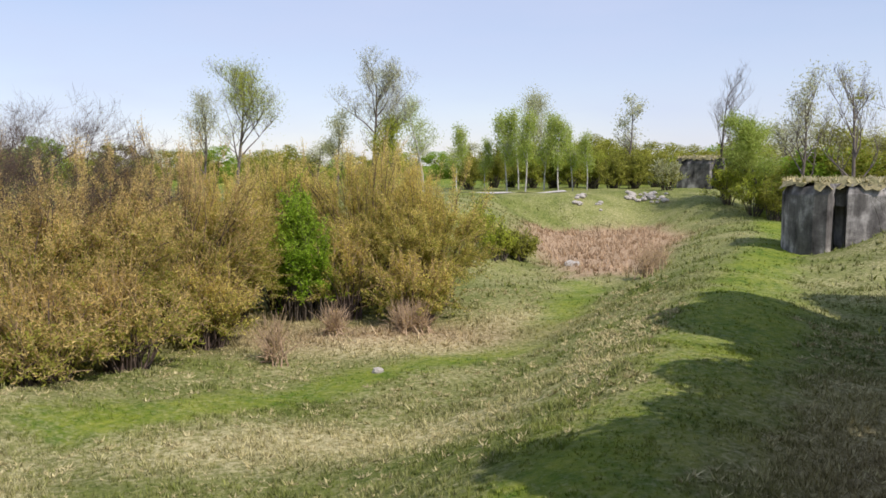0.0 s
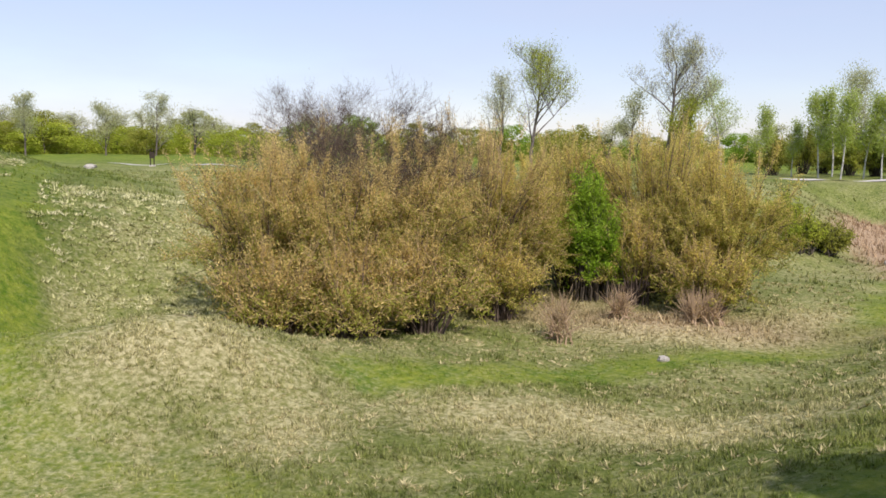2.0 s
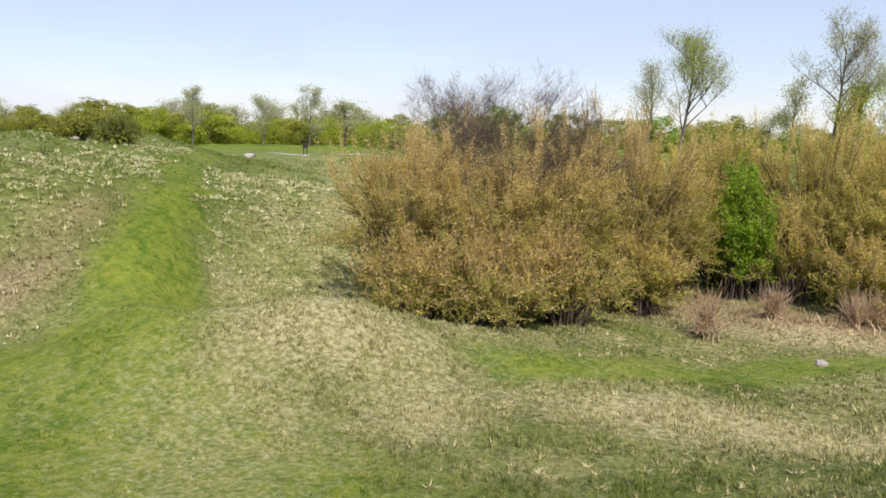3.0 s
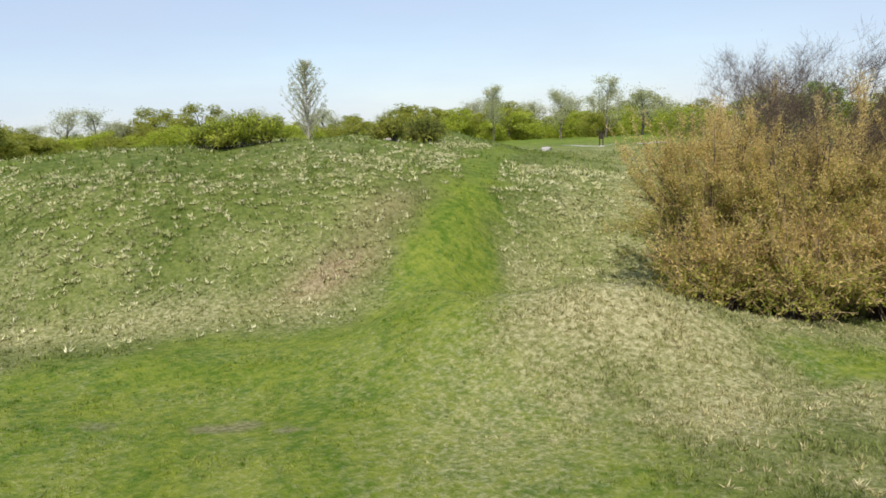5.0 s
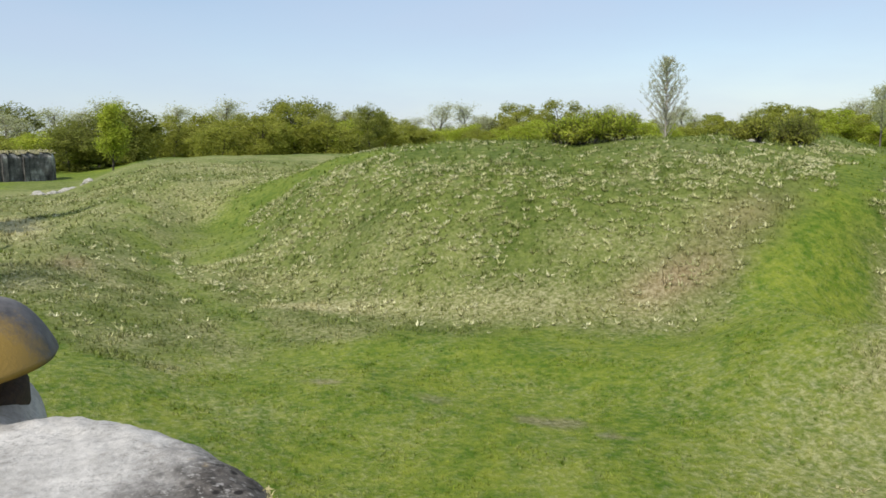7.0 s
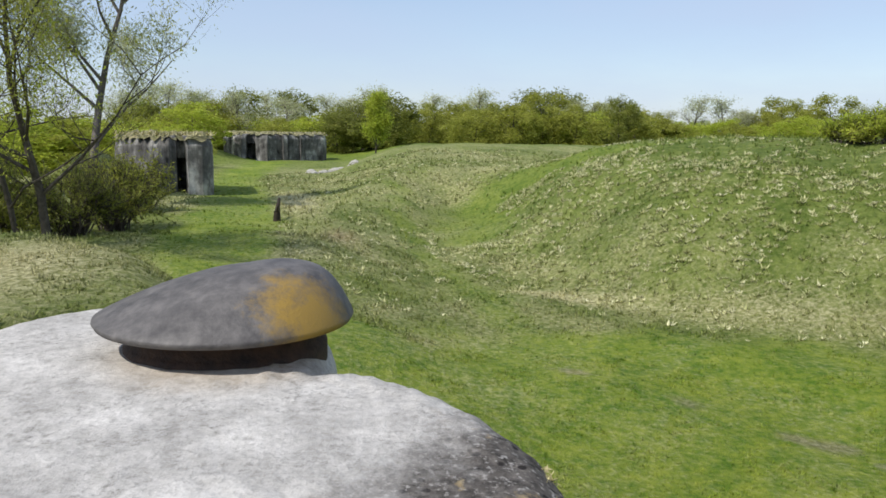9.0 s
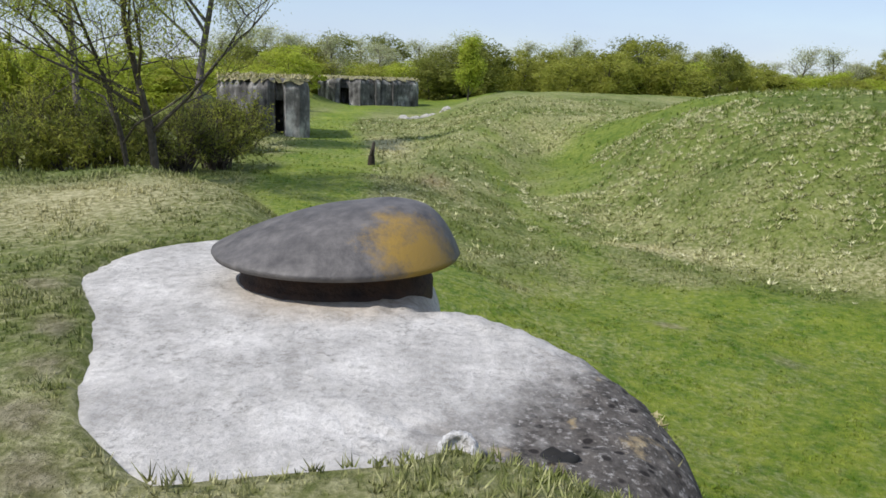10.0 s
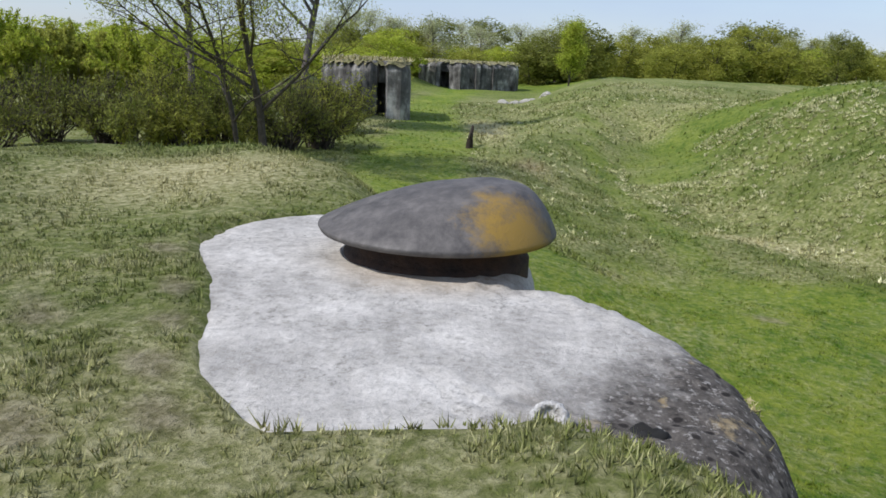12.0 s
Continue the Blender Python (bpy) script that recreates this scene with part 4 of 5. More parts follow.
# ---- willow bushes in the ditch ----
def willow(name, label, h, rx, ry, catkin, leaf, seed, stems=100, n_cat=48000, n_leaf=40000, size=0.026, bark=None, low=0.2, skew=1.0):
    """A dense shrub: stems fanning from one foot to an uneven dome, twigs along them, catkins above and leaves below."""
    rs = np.random.default_rng(seed)
    seg, twig = [], []
    lump = rs.uniform(0, 6.28, 4)
    for s in range(stems):
        a = rs.uniform(0, 2 * np.pi)
        u = rs.uniform(0.02, 1.0) ** 0.68
        phi = u * radians(88)
        lumpy = 0.86 + 0.14 * math.sin(3 * a + lump[0]) * math.sin(2.5 * phi + lump[1]) + rs.uniform(-0.16, 0.03)
        end = np.array([math.cos(a) * math.sin(phi) * rx, math.sin(a) * math.sin(phi) * ry, max(math.cos(phi), 0.0) ** 0.62 * h * 0.94 + low * rs.random()]) * lumpy
        end[2] = max(end[2], 0.15)
        foot = np.array([math.cos(a) * rs.uniform(0, 0.5), math.sin(a) * rs.uniform(0, 0.5), -0.05])
        mid = foot * 0.4 + end * 0.6 + np.array([0, 0, 0.25 * h * math.sin(phi)])
        pts = [(1 - t) ** 2 * foot + 2 * t * (1 - t) * mid + t * t * end + rs.normal(size=3) * 0.04 * (t > 0) for t in np.linspace(0, 1, 7)]
        r0 = rs.uniform(0.015, 0.04)
        for i in range(6):
            seg.append((pts[i], pts[i + 1], r0 * (1 - i / 6.5), r0 * (1 - (i + 1) / 6.5)))
        for q in range(13):
            t = rs.uniform(0.28, 1.0) * 5.999
            i = int(t)
            b = pts[i] + (pts[i + 1] - pts[i]) * (t - i)
            d = (pts[i + 1] - pts[i]) / (np.linalg.norm(pts[i + 1] - pts[i]) + 1e-6) * 0.7 + rs.normal(size=3) * (0.55 - 0.3 * min(max(b[2] / h, 0), 1)) + np.array([0, 0, 0.35 + 0.6 * min(max(b[2] / h, 0), 1)])
            d /= np.linalg.norm(d)
            ln = rs.uniform(0.25, 0.8)
            e = b + d * ln
            if e[2] > 0.05:
                twig.append((b, e, 0.008, 0.004))
    root = tagged(new(name), label, "bush", "bushes in the ditch")
    # inner stems coloured darker than the twigs, to paint shade into the bush's gaps
    V, F = tubes(seg, 4)
    part("branchwork", mesh_of("branchwork", V, F, bark or M_dark_twig, True), None, root, kind="stuff")
    V, F = tubes(twig, 3)
    part("twig_tangle", mesh_of("twig_tangle", V, F, bark or M_brown_twig), None, root, kind="stuff")
    P, Q = np.array([t[0] for t in twig]), np.array([t[1] for t in twig])

    def on_twigs(n, share):
        pick = rs.integers(0, len(P), n * 3)
        f = rs.random((n * 3, 1))
        c = P[pick] * (1 - f) + Q[pick] * f + rs.normal(size=(n * 3, 3)) * 0.05
        c = c[rs.random(len(c)) < share(c[:, 2] / h)][:n]
        c[:, 2] = np.maximum(c[:, 2], 0.03)
        return c

    c = on_twigs(n_cat, lambda q: np.clip(0.12 + q * 1.25, 0.15, 1))
    V, F = leaf_quads(c, np.full(len(c), size), rs=rs)
    part("outer_foliage", mesh_of("outer_foliage", V, F, catkin), None, root, kind="stuff")
    if n_leaf:
        c = on_twigs(n_leaf, lambda q: np.clip(1.2 - q * 1.5, 0.06, 1))
        V, F = leaf_quads(c, np.full(len(c), size * 1.15), rs=rs)
        part("lower_foliage", mesh_of("lower_foliage", V, F, leaf), None, root, kind="stuff")
    return root


def place(ob, azimuth, d, scale=1.0, turn=0.0, sink=0.0):
    gx, gy = polar(azimuth, d)
    ob.matrix_world = pose(gx, gy, ground_at(gx, gy) - sink, 0, 0, turn) @ Matrix.Diagonal((scale, scale, scale, 1))
    return ob


orange = "dense willow bush covered in orange-brown catkins"
ochre = "dense willow bush with ochre catkins and young leaves"
place(willow("willow_bush", orange, 5.7, 2.9, 2.7, L_orange, L_olive, 1, stems=120), 28.8, 21.4)
place(willow("willow_bush", ochre, 5.3, 2.8, 2.6, L_orange, L_olive, 2, stems=120), 23.6, 20.2)
place(willow("willow_bush", orange, 5.7, 2.7, 2.6, L_orange, L_olive, 3, stems=120), 19.0, 21.6)
place(willow("willow_bush", orange, 6.1, 3.2, 2.7, L_orange, L_olive, 4, stems=230), 13.8, 23.8)
place(willow("willow_bush", ochre, 5.4, 2.3, 2.1, L_ochre, L_olive, 5), 10.6, 24.6)
place(willow("willow_bush", ochre, 6.2, 2.4, 2.2, L_ochre, L_olive, 6, stems=150), 7.0, 27.0)
place(willow("willow_bush", ochre, 6.4, 2.8, 2.5, L_ochre, L_olive, 7, stems=150), 1.2, 26.8)
place(willow("willow_bush", ochre, 5.5, 2.5, 2.3, L_ochre, L_olive, 8), -3.2, 25.2)
place(willow("willow_bush", "willow bush with red-brown bare twigs", 5.5, 2.8, 2.4, L_orange, L_orange, 9, n_cat=18000, n_leaf=0), 25.0, 26.5)
place(willow("willow_bush", ochre, 5.3, 2.5, 2.4, L_ochre, L_olive, 11, n_cat=20000), -0.5, 29.0)
for a_, d, h, k in ((6.0, 24.8, 4.9, 10), (4.9, 24.8, 3.2, 12)):
    place(willow("hawthorn", "bright green leafing shrub among the willows", h, 0.7, 0.9, L_bright, L_bright, k, stems=40, n_cat=9000, n_leaf=8000, size=0.05, bark=M_bark), a_, d)
for k, (az, d, h, w) in enumerate(((28.2, 18.9, 2.5, 1.8), (22.4, 18.2, 2.3, 1.7), (17.4, 19.4, 2.6, 1.6), (12.0, 22.0, 2.2, 1.4), (2.6, 24.8, 2.9, 1.3), (-2.2, 23.4, 2.4, 1.5))):
    place(willow("willow_bush", "low young willow at the foot of the taller bushes", h, w, w * 0.9, L_orange if k < 3 else L_ochre, L_olive, 130 + k, stems=60, n_cat=5500, n_leaf=4500, size=0.042), az, d)

# low green shrubs on the banks
for k, (a_, d, h, r, lf) in enumerate(((60.0, 32.0, 0.75, 0.95, L_yellow), (61.6, 31.5, 0.8, 1.0, L_yellow), (63.2, 32, 0.65, 0.9, L_yellow), (51.0, 36, 0.7, 0.8, L_olive), (48.5, 38, 0.8, 0.9, L_dark), (-7.9, 36.5, 1.4, 0.9, L_yellow), (-9.6, 38, 1.3, 0.8, L_olive), (-6.8, 38, 1.6, 1.0, L_yellow), (-23.6, 60, 3.2, 1.7, L_yellow), (-25.2, 57, 3.4, 1.8, L_yellow), (-26.6, 56, 2.8, 1.6, L_olive), (-19.6, 68, 2.8, 1.5, L_pale), (118.5, 26.5, 2.2, 1.5, L_dark), (121.0, 26, 2.0, 1.4, L_olive), (124.5, 26, 2.0, 1.5, L_dark))):
    b = willow("shrub", "low shrub in young spring leaf on the bank", h, r, r, lf, L_olive, 160 + k, stems=26, n_cat=2600, n_leaf=900, size=0.05 + 0.0006 * d, bark=M_bark)
    tagged(place(b, a_, d), group="shrubs on the banks")

# low dry brush along the ditch
M_dry_twig = material("dry_stalks", [(0.32, 0.22, 0.13), (0.50, 0.38, 0.25)], 3, 0.95)
for k, (a_, d, h) in enumerate(((7.5, 19.6, 0.75), (-1.5, 22.0, 0.4), (-2.6, 22.4, 0.45), (3.4, 22.0, 0.35), (27, 19.2, 0.6), (22, 18.6, 0.5), (-18.5, 33, 0.9), (-19.3, 35, 1.0), (30.5, 20.0, 0.6))):
    b = willow("dry_stalks", "clump of dry brown stalks in the grass", h, h * 0.45, h * 0.45, L_orange, L_orange, 30 + k, stems=16, n_cat=400, n_leaf=0, size=0.02, bark=M_dry_twig)
    tagged(place(b, a_, d), category="stalks", group="dry stalks in the ditch")

# ---- single trees ----
def stand(azimuth, d, *args, **kw):
    return place(tree(*args, **kw), azimuth, d, turn=azimuth * 7)


def upswept(name, label, h, seed):
    """A teardrop crown: many limbs leaving a straight trunk at a steep angle, fine twigs, a few pale buds."""
    rs = np.random.default_rng(seed)
    seg = [((0, 0, h * k / 8 - 0.1), (0, 0, h * (k + 1) / 8 - 0.1), 0.14 * (1 - k / 8.2), 0.14 * (1 - (k + 1) / 8.2)) for k in range(8)]
    buds = []
    for k in range(120):
        f = (k + rs.random()) / 120
        a, tilt = rs.uniform(0, 2 * np.pi), rs.uniform(0.5, 1.0)
        d = np.array([math.cos(a) * tilt, math.sin(a) * tilt, 1.0])
        ln = (h * 0.5 * (1 - f) ** 0.75 * min(1, 0.55 + f * 2) + 0.3) * rs.uniform(0.7, 1.1)
        p = np.array([0, 0, h * (0.1 + 0.82 * f)])
        for q in range(4):
            e = p + (d + rs.normal(size=3) * 0.12) / np.linalg.norm(d) * ln / 4
            seg.append((p, e, 0.045 * (1 - q / 5), 0.045 * (1 - (q + 1) / 5)))
            for w in range(3):
                t = e + (d * 0.8 + rs.normal(size=3) * 0.45) * rs.uniform(0.2, 0.5)
                seg.append((e, t, 0.016, 0.008))
                buds += [e + (t - e) * u + rs.normal(size=3) * 0.1 for u in rs.random(5)]
            p = e
    root = new(name)
    V, F = limbs(seg, 0.03)
    part("trunk", mesh_of("trunk", V, F, M_pale_twig, True), None, root)
    V, F = leaf_quads(np.array(buds), np.full(len(buds), 0.085), rs=rs)
    part("crown", mesh_of("crown", V, F, L_pale), None, root, kind="stuff")
    return tagged(root, label, "tree")


stand(24.8, 24.5, "bare_tree", "bare dark crooked tree rising above the willows", 6.6, 5.1, L_pale, 1500, 0.022, M_dark_twig, 41, levels=4, kids=7, spread=1.25, rise=0.6, start=0.5, thick=0.011, crook=0.26, stems=3)
stand(10.3, 60, "poplar", "broad tree with olive-green leaf haze", 8.6, 3.6, L_yellow, 11000, 0.055, M_grey_twig, 42, levels=4, rise=0.7, spread=0.9, start=0.3, kids=6, fuzz=0.4, crook=0.1)
stand(12.4, 62, "poplar", "slim pale tree with thin foliage", 6.6, 2.8, L_pale, 4600, 0.06, M_grey_twig, 43, levels=4, rise=1.0, spread=0.9, start=0.25, kids=4)
stand(1.0, 65, "tall_tree", "airy tree with pale young leaves", 9.6, 4.2, L_pale, 9000, 0.06, M_grey_twig, 44, levels=4, rise=0.6, spread=1.0, start=0.25, kids=6, fuzz=0.3, crook=0.1)
stand(3.4, 66, "young_tree", "small tree with pale young leaves", 6.2, 1.8, L_pale, 4200, 0.075, M_grey_twig, 45, levels=3, rise=1.0, start=0.25, kids=4)
stand(-0.5, 64, "young_tree", "small tree with yellow-green leaves", 5.6, 2.0, L_yellow, 6000, 0.085, M_grey_twig, 46, levels=3, rise=0.9, start=0.2, kids=4)
stand(-2.6, 68, "birch", "slender birch in light green leaf", 7.6, 2.2, L_birch, 6000, 0.06, M_birch, 47, levels=3, rise=0.9, start=0.25, kids=4, droop=0.4)
birch = place(tree("birch", "conical birch in fresh green leaf", 5.6, 1.25, L_birch, 3600, 0.075, M_birch, 48, levels=3, rise=0.7, spread=0.9, start=0.3, kids=6, fuzz=0.22, thick=0.011, droop=0.7, category="birch"), -5.0, 66)
for k, (a_, d, s) in enumerate(((-7.0, 70, 0.85), (-8.6, 68, 1.2), (-9.4, 69, 1.25), (-9.9, 67, 1.22), (-11.2, 70, 1.2), (-12.2, 69, 1.18), (-13.2, 71, 1.05), (-14.2, 70, 0.9))):
    gx, gy = polar(a_, d)
    tagged(copy_thing(birch, pose(gx, gy, ground_at(gx, gy), 0, 0, 77 * k) @ Matrix.Diagonal((s * 0.95, s * 0.95, s, 1))), "white-stemmed birch in fresh green leaf", group="birch grove")
tagged(birch, group="birch grove")
stand(-10.3, 105, "willow_tree", "large hazy pale tree with thin foliage", 10.2, 4.6, L_pale, 8000, 0.1, M_grey_twig, 49, levels=3, rise=0.8, kids=5, start=0.15, fuzz=0.6)
stand(-17.0, 88, "willow_tree", "bare grey tree with budding twigs", 8.6, 2.8, L_pale, 1500, 0.12, M_grey_twig, 50, levels=4, rise=0.8, kids=4, start=0.25)
stand(-23.2, 62, "bare_tree", "bare grey tree with fanned limbs", 8.2, 3.6, L_pale, 0, 0.1, M_grey_twig, 51, levels=4, rise=1.0, kids=5, start=0.2, spread=1.0, thick=0.014)
stand(-28.0, 56, "bare_tree", "half-bare grey tree with thin leaves", 8.3, 3.2, L_pale, 2600, 0.08, M_grey_twig, 52, levels=4, rise=0.9, kids=5, start=0.3)
stand(-31.0, 52, "bare_tree", "bare upright tree with many twigs", 8.4, 3.2, L_pale, 900, 0.08, M_grey_twig, 53, levels=4, rise=1.1, kids=5, start=0.15, spread=0.9)
stand(-34.5, 55, "bare_tree", "bare upright tree with grey twigs", 8.4, 3.2, L_pale, 900, 0.08, M_grey_twig, 54, levels=4, rise=1.1, kids=5, start=0.15, spread=0.9)
stand(-25.6, 60, "young_tree", "dense tree in fresh green leaf", 6.4, 2.2, L_birch, 12000, 0.085, M_bark, 55, levels=3, rise=0.9, kids=5, start=0.1)
place(upswept("poplar", "tall upright pale poplar, nearly bare", 12.8, 56), 57.0, 112)
stand(44.0, 115, "tree", "rounded tree with grey-green foliage", 7.0, 2.6, L_pale, 5200, 0.1, M_grey_twig, 57, levels=3, rise=1.0, kids=5, start=0.2)
stand(39.3, 120, "willow_tree", "pale willow with thin foliage", 6.4, 3.2, L_pale, 5200, 0.1, M_grey_twig, 58, levels=3, kids=5, start=0.1)
stand(36.2, 118, "willow_tree", "hazy pale bare tree", 7.8, 3.4, L_pale, 4600, 0.1, M_grey_twig, 59, levels=3, rise=0.9, kids=5, start=0.1)
stand(94.6, 76, "young_tree", "slim shrub in bright yellow-green leaf", 5.0, 1.5, L_yellow, 6500, 0.12, M_bark, 60, levels=3, rise=1.1, kids=5, start=0.05)

for k, (a_, d, h, r, lf) in enumerate(((-5.8, 74, 3.6, 1.6, L_olive), (-7.6, 75, 4.6, 1.8, L_olive), (-8.8, 78, 3.6, 1.6, L_birch), (-10.4, 76, 4.2, 1.9, L_yellow), (-11.8, 77, 4.6, 1.9, L_birch), (-13.2, 75, 4.4, 1.9, L_yellow), (-14.6, 76, 4.0, 2.0, L_yellow), (-16.0, 74, 3.4, 1.9, L_olive), (-17.4, 75, 3.6, 2.0, L_olive), (-18.8, 77, 3.4, 1.9, L_olive))):
    b = willow("leafing_bush", "tall bush in yellow-green spring leaf", h, r, r, lf, L_olive, 220 + k, stems=50, n_cat=7000, n_leaf=3000, size=0.075, bark=M_bark)
    tagged(place(b, a_, d), group="thicket behind the hollow")

# the old tree beside the western path, and what grows behind it
stand(115.9, 24.5, "old_tree", "dark forked tree with sparse young leaves", 8.6, 4.6, L_olive, 17000, 0.045, M_bark, 61, levels=4, kids=5, spread=1.25, rise=0.45, start=0.12, thick=0.016, crook=0.22, fuzz=0.22, stems=1)
stand(117.6, 25.2, "old_tree", "leaning dark tree with sparse young leaves", 7.0, 4.4, L_yellow, 11000, 0.045, M_bark, 62, levels=4, kids=5, spread=1.3, rise=0.4, start=0.15, thick=0.014, crook=0.25, fuzz=0.25)
stand(113.5, 36, "willow_tree", "grey willow with hazy young leaves", 11.5, 4.8, L_pale, 30000, 0.065, M_grey_twig, 63, levels=4, kids=4, rise=0.8, start=0.2, fuzz=0.35)
stand(120.5, 40, "willow_tree", "grey willow with hazy young leaves", 11, 4.6, L_pale, 24000, 0.065, M_grey_twig, 64, levels=4, kids=4, rise=0.9, start=0.2, fuzz=0.35)
for k, (a_, d, h, r, lf, nl) in enumerate(((112.0, 29, 2.6, 1.7, L_olive, 3500), (114.5, 27.5, 2.3, 1.6, L_dark, 3000), (119.0, 28, 2.6, 1.8, L_dark, 3500), (122.5, 28.5, 2.8, 1.9, L_olive, 4500), (126.0, 28, 2.4, 1.8, L_dark, 3000), (129.5, 29, 2.6, 1.9, L_dark, 3000), (133.0, 27, 2.6, 1.9, L_dark, 3000), (110.5, 34, 2.2, 1.8, L_olive, 3500), (113.0, 33, 2.6, 1.9, L_olive, 3500))):
    b = willow("undergrowth_bush", "dark tangled shrub under the trees", h, r, r, lf, L_dark, 70 + k, stems=60, n_cat=int(nl * 0.7), n_leaf=1800, size=0.06, bark=M_bark)
    tagged(place(b, a_, d), group="undergrowth by the western path")
for k, (a_, d, h, r, lf) in enumerate(((124, 45, 5.0, 2.8, L_yellow), (128, 47, 5.2, 3.0, L_olive), (132, 44, 5.0, 3.0, L_yellow), (121.5, 48, 4.6, 2.6, L_yellow), (136, 42, 5, 3, L_olive))):
    b = willow("leafing_bush", "tall bush in yellow-green spring leaf", h, r, r, lf, L_olive, 90 + k, stems=55, n_cat=9000, n_leaf=4000, size=0.1, bark=M_bark)
    tagged(place(b, a_, d), group="bushes behind the western trees")

# trees on the rampart's shaded side; their twigs hang into the eastern view
for k, (x, y, h, r) in enumerate(((6.6, 4.4, 7.5, 2.4), (9.6, 7.2, 7.5, 2.6), (12.2, 11.0, 7.0, 2.5), (15.0, 15.5, 6.5, 2.4), (9.4, 3.8, 9.0, 2.8), (12.8, 7.6, 9.0, 2.8), (16.0, 11.5, 8.5, 2.8), (8.2, 5.9, 6.0, 2.0), (7.4, 7.0, 6.3, 1.5), (10.8, 9.6, 7.0, 2.0), (9.9, 12.4, 7.0, 1.1), (12.0, 15.0, 7.6, 1.4), (11.4, 12.4, 8.5, 1.7))):
    t = leafy("alder", "dark bushy alder beside the eastern path", h, r, L_olive, 10000, 0.21, 120 + k, 0.12)
    t.matrix_world = pose(x, y, ground_at(x, y), 0, 0, 50 * k)
    tagged(t, group="trees beside the eastern path")
for k, (a_, d, h, n) in enumerate(((-40.5, 10.8, 5.6, 160), (-38.5, 15.0, 6.4, 500))):
    t = tree("sapling", "thin dark sapling with bare twigs and few leaves", h, 1.7, L_olive, n, 0.05, M_bark, 140 + k, levels=3, kids=4, spread=0.9, rise=0.8, start=0.15, crook=0.2, fuzz=0.1, thick=0.005, stems=5)
    tagged(place(t, a_, d), group="trees beside the eastern path")

# ---- woods at the edge of the plain ----
def wood_tree(seed, lf, h, r, base, n, ls):
    return leafy("tree", "far tree in spring leaf at the wood's edge", h, r, lf, int(n * 2.8), ls * 0.62, seed, base, 48, levels=2)


kinds = [wood_tree(20, L_yellow, 6, 2.9, 0.0, 2400, 0.2), wood_tree(21, L_olive, 6, 2.9, 0.0, 2400, 0.2), wood_tree(22, L_green, 6, 2.6, 0.02, 2200, 0.2), wood_tree(23, L_olive, 7, 2.8, 0.05, 2200, 0.19), tree("tree", "far tree with thin pale foliage at the wood's edge", 7, 2.4, L_pale, 2600, 0.09, M_grey_twig, 24, levels=3, kids=5, rise=0.8, start=0.15), wood_tree(25, L_dark, 7, 3.0, 0.03, 2400, 0.2)]
used = set()
rt = random.Random(3)


def wood(a0, a1, count, d0, d1, s0, s1, picks):
    for k in range(count):
        a = a0 + (a1 - a0) * (k + rt.random()) / count
        gx, gy = polar(a, rt.uniform(d0, d1))
        s = rt.uniform(s0, s1)
        m = pose(gx, gy, ground_at(gx, gy) - 0.1, 0, 0, rt.uniform(0, 360)) @ Matrix.Diagonal((s * rt.uniform(1.2, 1.6), s * 1.3, s * rt.uniform(0.85, 1.1), 1))
        i = rt.choice(picks)
        if i in used:
            t = copy_thing(kinds[i], m)
        else:
            t = kinds[i]
            t.matrix_world = m
            used.add(i)
        tagged(t, group="woods at the edge of the plain")


wood(-37, -27.5, 15, 58, 74, 0.8, 1.1, (0, 1, 2, 3, 4, 1))
wood(-25.5, -13, 16, 84, 105, 0.7, 1.0, (0, 1, 2, 3, 0, 1))
wood(-16, 33, 44, 95, 150, 0.75, 1.05, (0, 1, 2, 3, 1, 4))
wood(32, 82, 80, 125, 175, 0.75, 1.15, (0, 0, 1, 1, 4, 0, 3))
wood(32, 82, 26, 150, 210, 1.0, 1.3, (4, 4, 3))
wood(62, 70, 7, 150, 175, 1.15, 1.4, (1, 3, 0))
wood(76, 112, 56, 98, 130, 0.85, 1.1, (0, 1, 0, 5, 1, 3, 4))
wood(76, 112, 20, 125, 160, 1.0, 1.3, (4, 5, 4, 4))
wood(106, 142, 26, 55, 90, 0.75, 1.0, (0, 0, 1, 0, 3, 0))

# ---- small things ----
M_wood = material("dark_wood", [(0.02, 0.016, 0.012), (0.06, 0.045, 0.03)], 8, 0.8, 0.3, 40)
M_stone = material("pale_stone", [(0.26, 0.24, 0.2), (0.58, 0.55, 0.49)], 6, 0.95, 0.5, 30)
M_gravel = material("pale_gravel", [(0.4, 0.38, 0.34), (0.62, 0.6, 0.55)], 6, 0.95, 0.3, 40)


def box(w, d, h, bevel=0.01):
    bm = bmesh.new()
    bmesh.ops.create_cube(bm, size=1.0)
    bmesh.ops.scale(bm, vec=(w, d, h), verts=bm.verts)
    bmesh.ops.bevel(bm, geom=bm.edges[:], offset=bevel, segments=1, affect="EDGES")
    return bm


def signpost():
    """Roofed notice board on two short posts."""
    root = tagged(new("notice_board"), "small dark wooden notice board with a roof", "sign")
    for sx in (-0.14, 0.14):
        part("post", box(0.09, 0.09, 1.3), M_wood, root).location = (sx, 0, 0.65)
    part("board", box(0.42, 0.06, 0.55), M_wood, root).location = (0, -0.05, 0.95)
    for sx in (-1, 1):
        r = part("roof", box(0.5, 0.5, 0.05), M_wood, root)
        r.location, r.rotation_euler = (sx * 0.2, 0, 1.36), (0, radians(sx * 20), 0)
    part("foot", box(0.5, 0.3, 0.12), M_stone, root, "pale stone foot").location = (0, 0, 0.05)
    return root


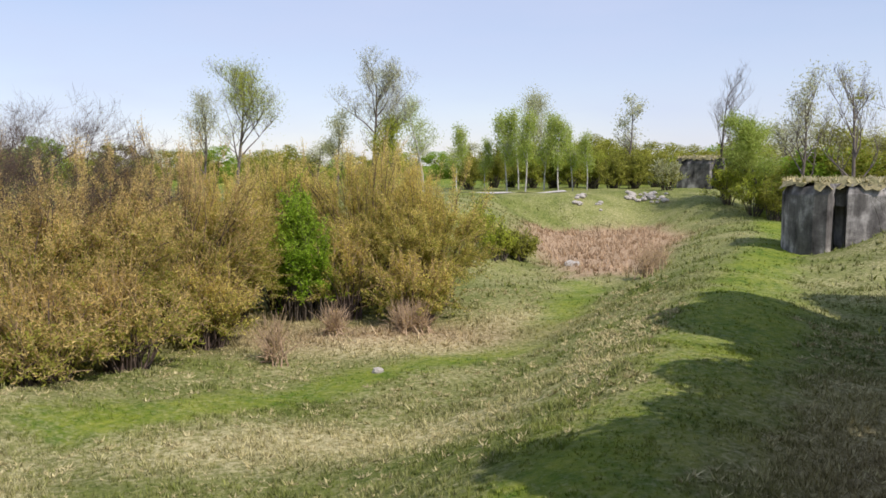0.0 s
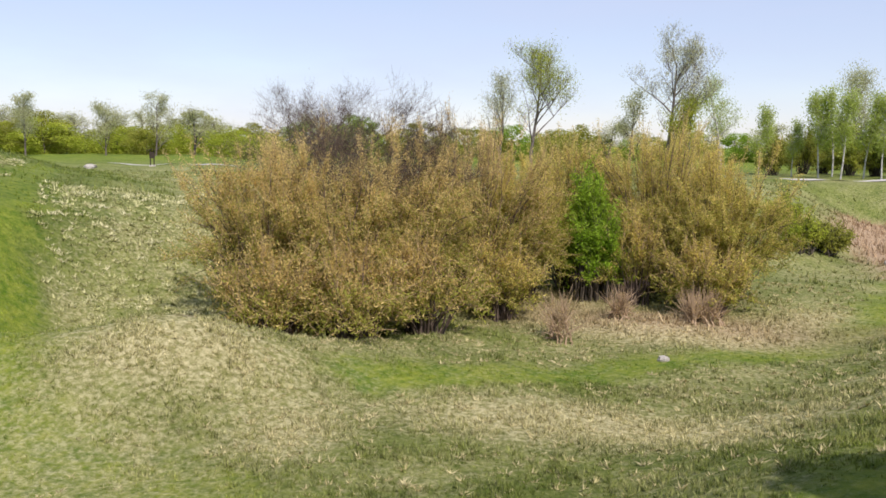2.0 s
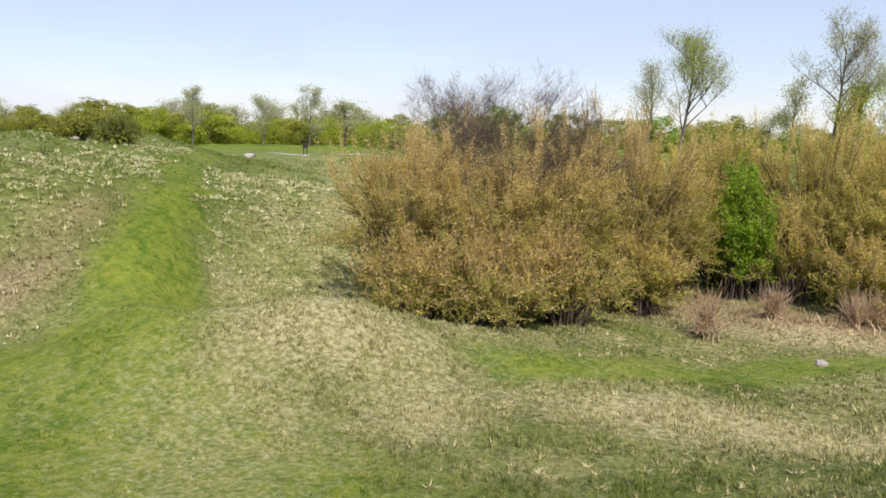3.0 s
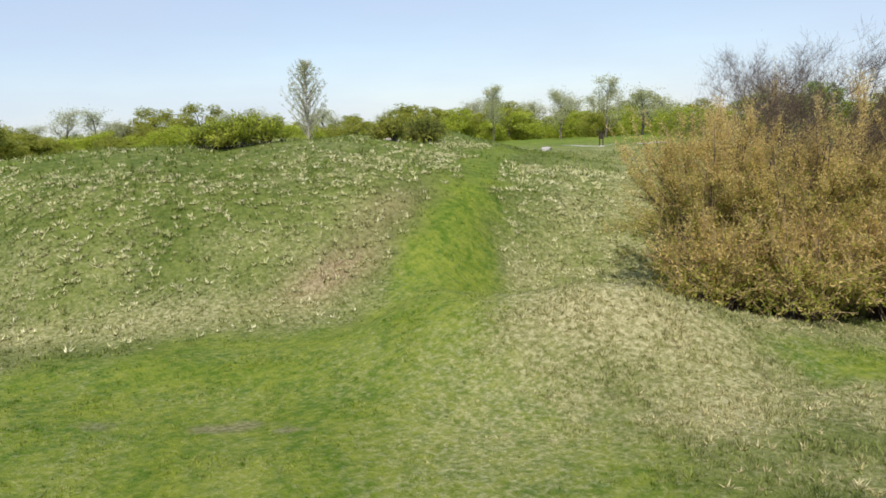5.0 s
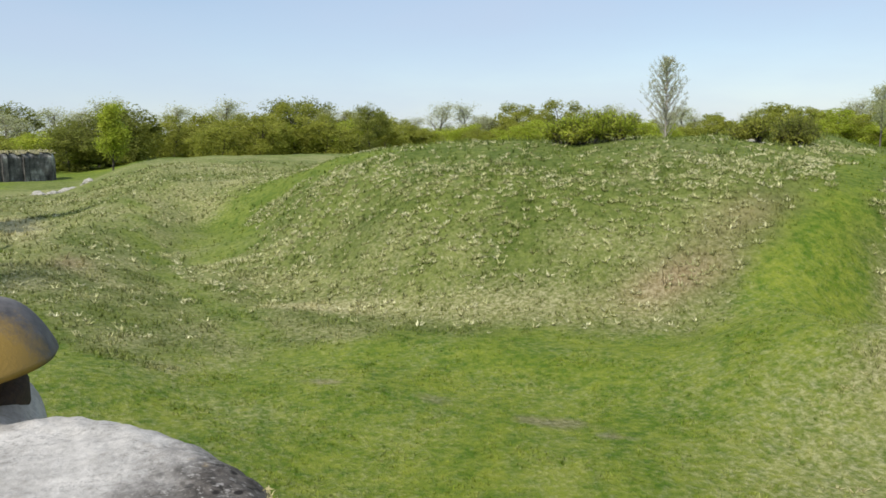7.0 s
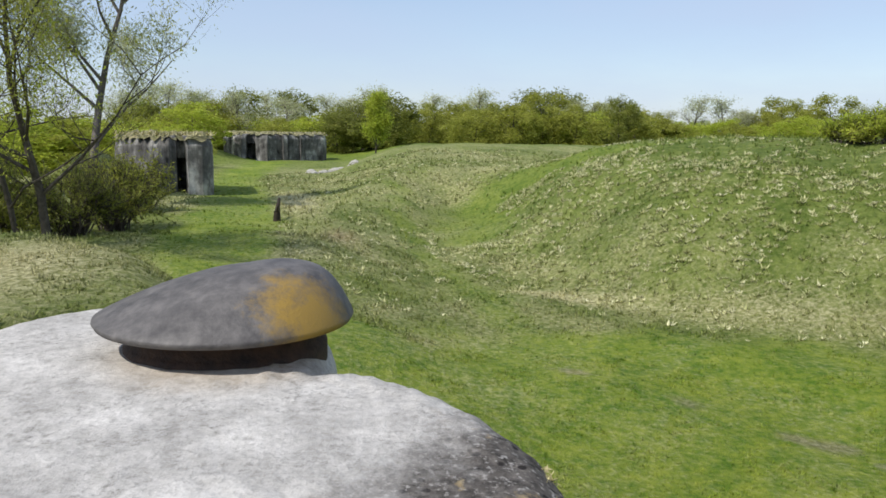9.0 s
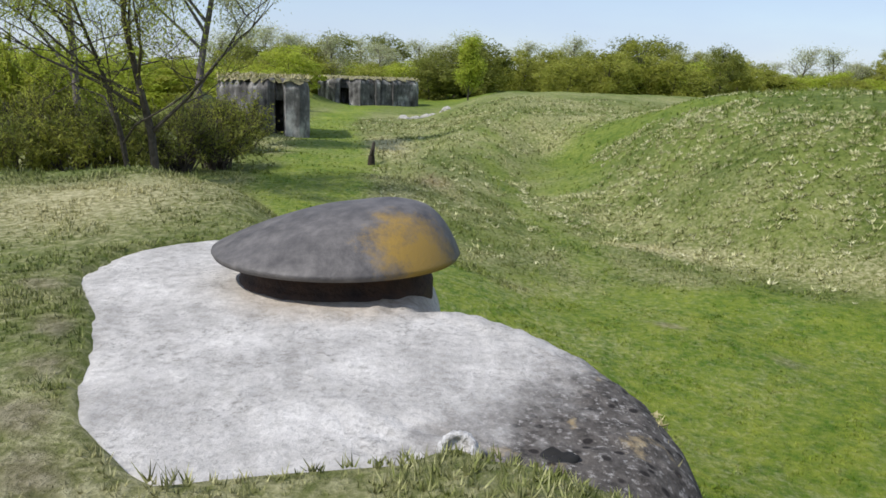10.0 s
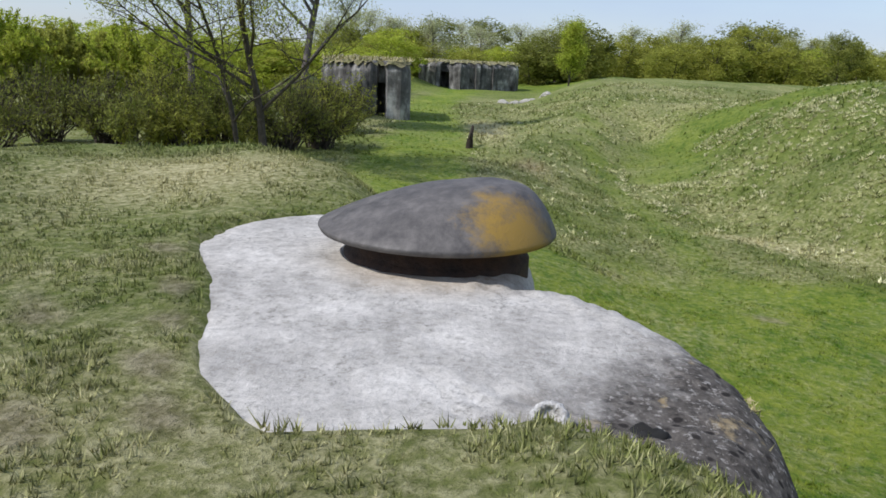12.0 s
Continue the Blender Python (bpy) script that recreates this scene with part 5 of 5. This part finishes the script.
s = place(signpost(), 36.4, 70, turn=36)


def stone(size, seed, flat=0.6):
    bm = bmesh.new()
    bmesh.ops.create_icosphere(bm, subdivisions=2, radius=size)
    for v in bm.verts:
        v.co += Vector(noise.noise_vector(v.co * (1.6 / size) + Vector((seed * 3.1, 0, 0)))) * size * 0.4
        v.co.z *= flat
    me = bpy.data.meshes.new("stone")
    bm.to_mesh(me)
    bm.free()
    me.materials.append(M_stone)
    return me


stones = [stone(1.0, k) for k in range(4)]
rt = random.Random(11)


def rubble(azimuth, d, count, spread_a, spread_d, s0, s1, label, group):
    for k in range(count):
        gx, gy = polar(azimuth + rt.uniform(-spread_a, spread_a), d + rt.uniform(-spread_d, spread_d))
        s = rt.uniform(s0, s1)
        ob = tagged(new("stone", stones[rt.randrange(4)]), label, "stone", group)
        ob.matrix_world = pose(gx, gy, ground_at(gx, gy) + s * 0.2, 0, 0, rt.uniform(0, 360)) @ Matrix.Diagonal((s, s, s, 1))


rubble(-18.3, 64.5, 30, 1.4, 0.8, 0.12, 0.34, "pale broken concrete lump on the bank", "rubble on the eastern bank")
rubble(-14.3, 62, 10, 0.9, 1.0, 0.12, 0.32, "pale broken concrete lump on the bank", "rubble on the eastern bank")
rubble(97.6, 63, 22, 1.9, 0.8, 0.12, 0.36, "pale broken concrete lump beside the path", "rubble on the western bank")
rubble(-13.7, 38.5, 3, 0.5, 0.6, 0.15, 0.35, "pale stone lying in the dead reeds", "stones in the hollow")
rubble(0.2, 17.9, 1, 0.01, 0.02, 0.14, 0.15, "small pale stone beside the ditch path", "stones in the hollow")
rubble(50.5, 37, 9, 3.0, 1.5, 0.06, 0.16, "pale stone half sunk in the mound's crest", "stones on the mound")
rubble(40.2, 68, 3, 0.25, 0.4, 0.3, 0.5, "pale stone on the plain", "stones on the plain")


def track(line, w, label):
    """A pale strip of road laid on the ground."""
    V, F = [], []
    pts = np.array(line, float)
    for i, q in enumerate(pts):
        d = pts[min(i + 1, len(pts) - 1)] - pts[max(i - 1, 0)]
        nrm = np.array([-d[1], d[0]]) / np.linalg.norm(d)
        for s_ in (-1, 1):
            e = q + nrm * w * 0.5 * s_
            V.append((e[0], e[1], ground_at(e[0], e[1]) + 0.06))
    F = [(2 * i, 2 * i + 1, 2 * i + 3, 2 * i + 2) for i in range(len(pts) - 1)]
    tagged(new("road", mesh_of("road", V, F, M_gravel)), label, "road", kind="structure")


track([polar(30 + k * 0.7, 74 + 0.3 * k) for k in range(16)], 1.1, "pale gravel track across the plain")
track([polar(-5 - k * 0.7, 63 + 0.2 * k) for k in range(12)], 1.0, "pale gravel track behind the hollow")


def stump(azimuth, d):
    root = tagged(new("broken_stump"), "dark broken tree stump leaning on the bank", "stump")
    V, F = tubes([((0, 0, -0.1), (0.05, 0.02, 0.35), 0.16, 0.12), ((0.05, 0.02, 0.35), (-0.25, 0.05, 0.85), 0.11, 0.05), ((0.05, 0.02, 0.3), (0.3, 0.1, 0.6), 0.07, 0.02), ((-0.1, 0.03, 0.55), (-0.4, 0.0, 0.6), 0.05, 0.02)], 8)
    part("trunk", mesh_of("trunk", V, F, M_wood, True), None, root)
    return place(root, azimuth, d)


stump(101.3, 31)
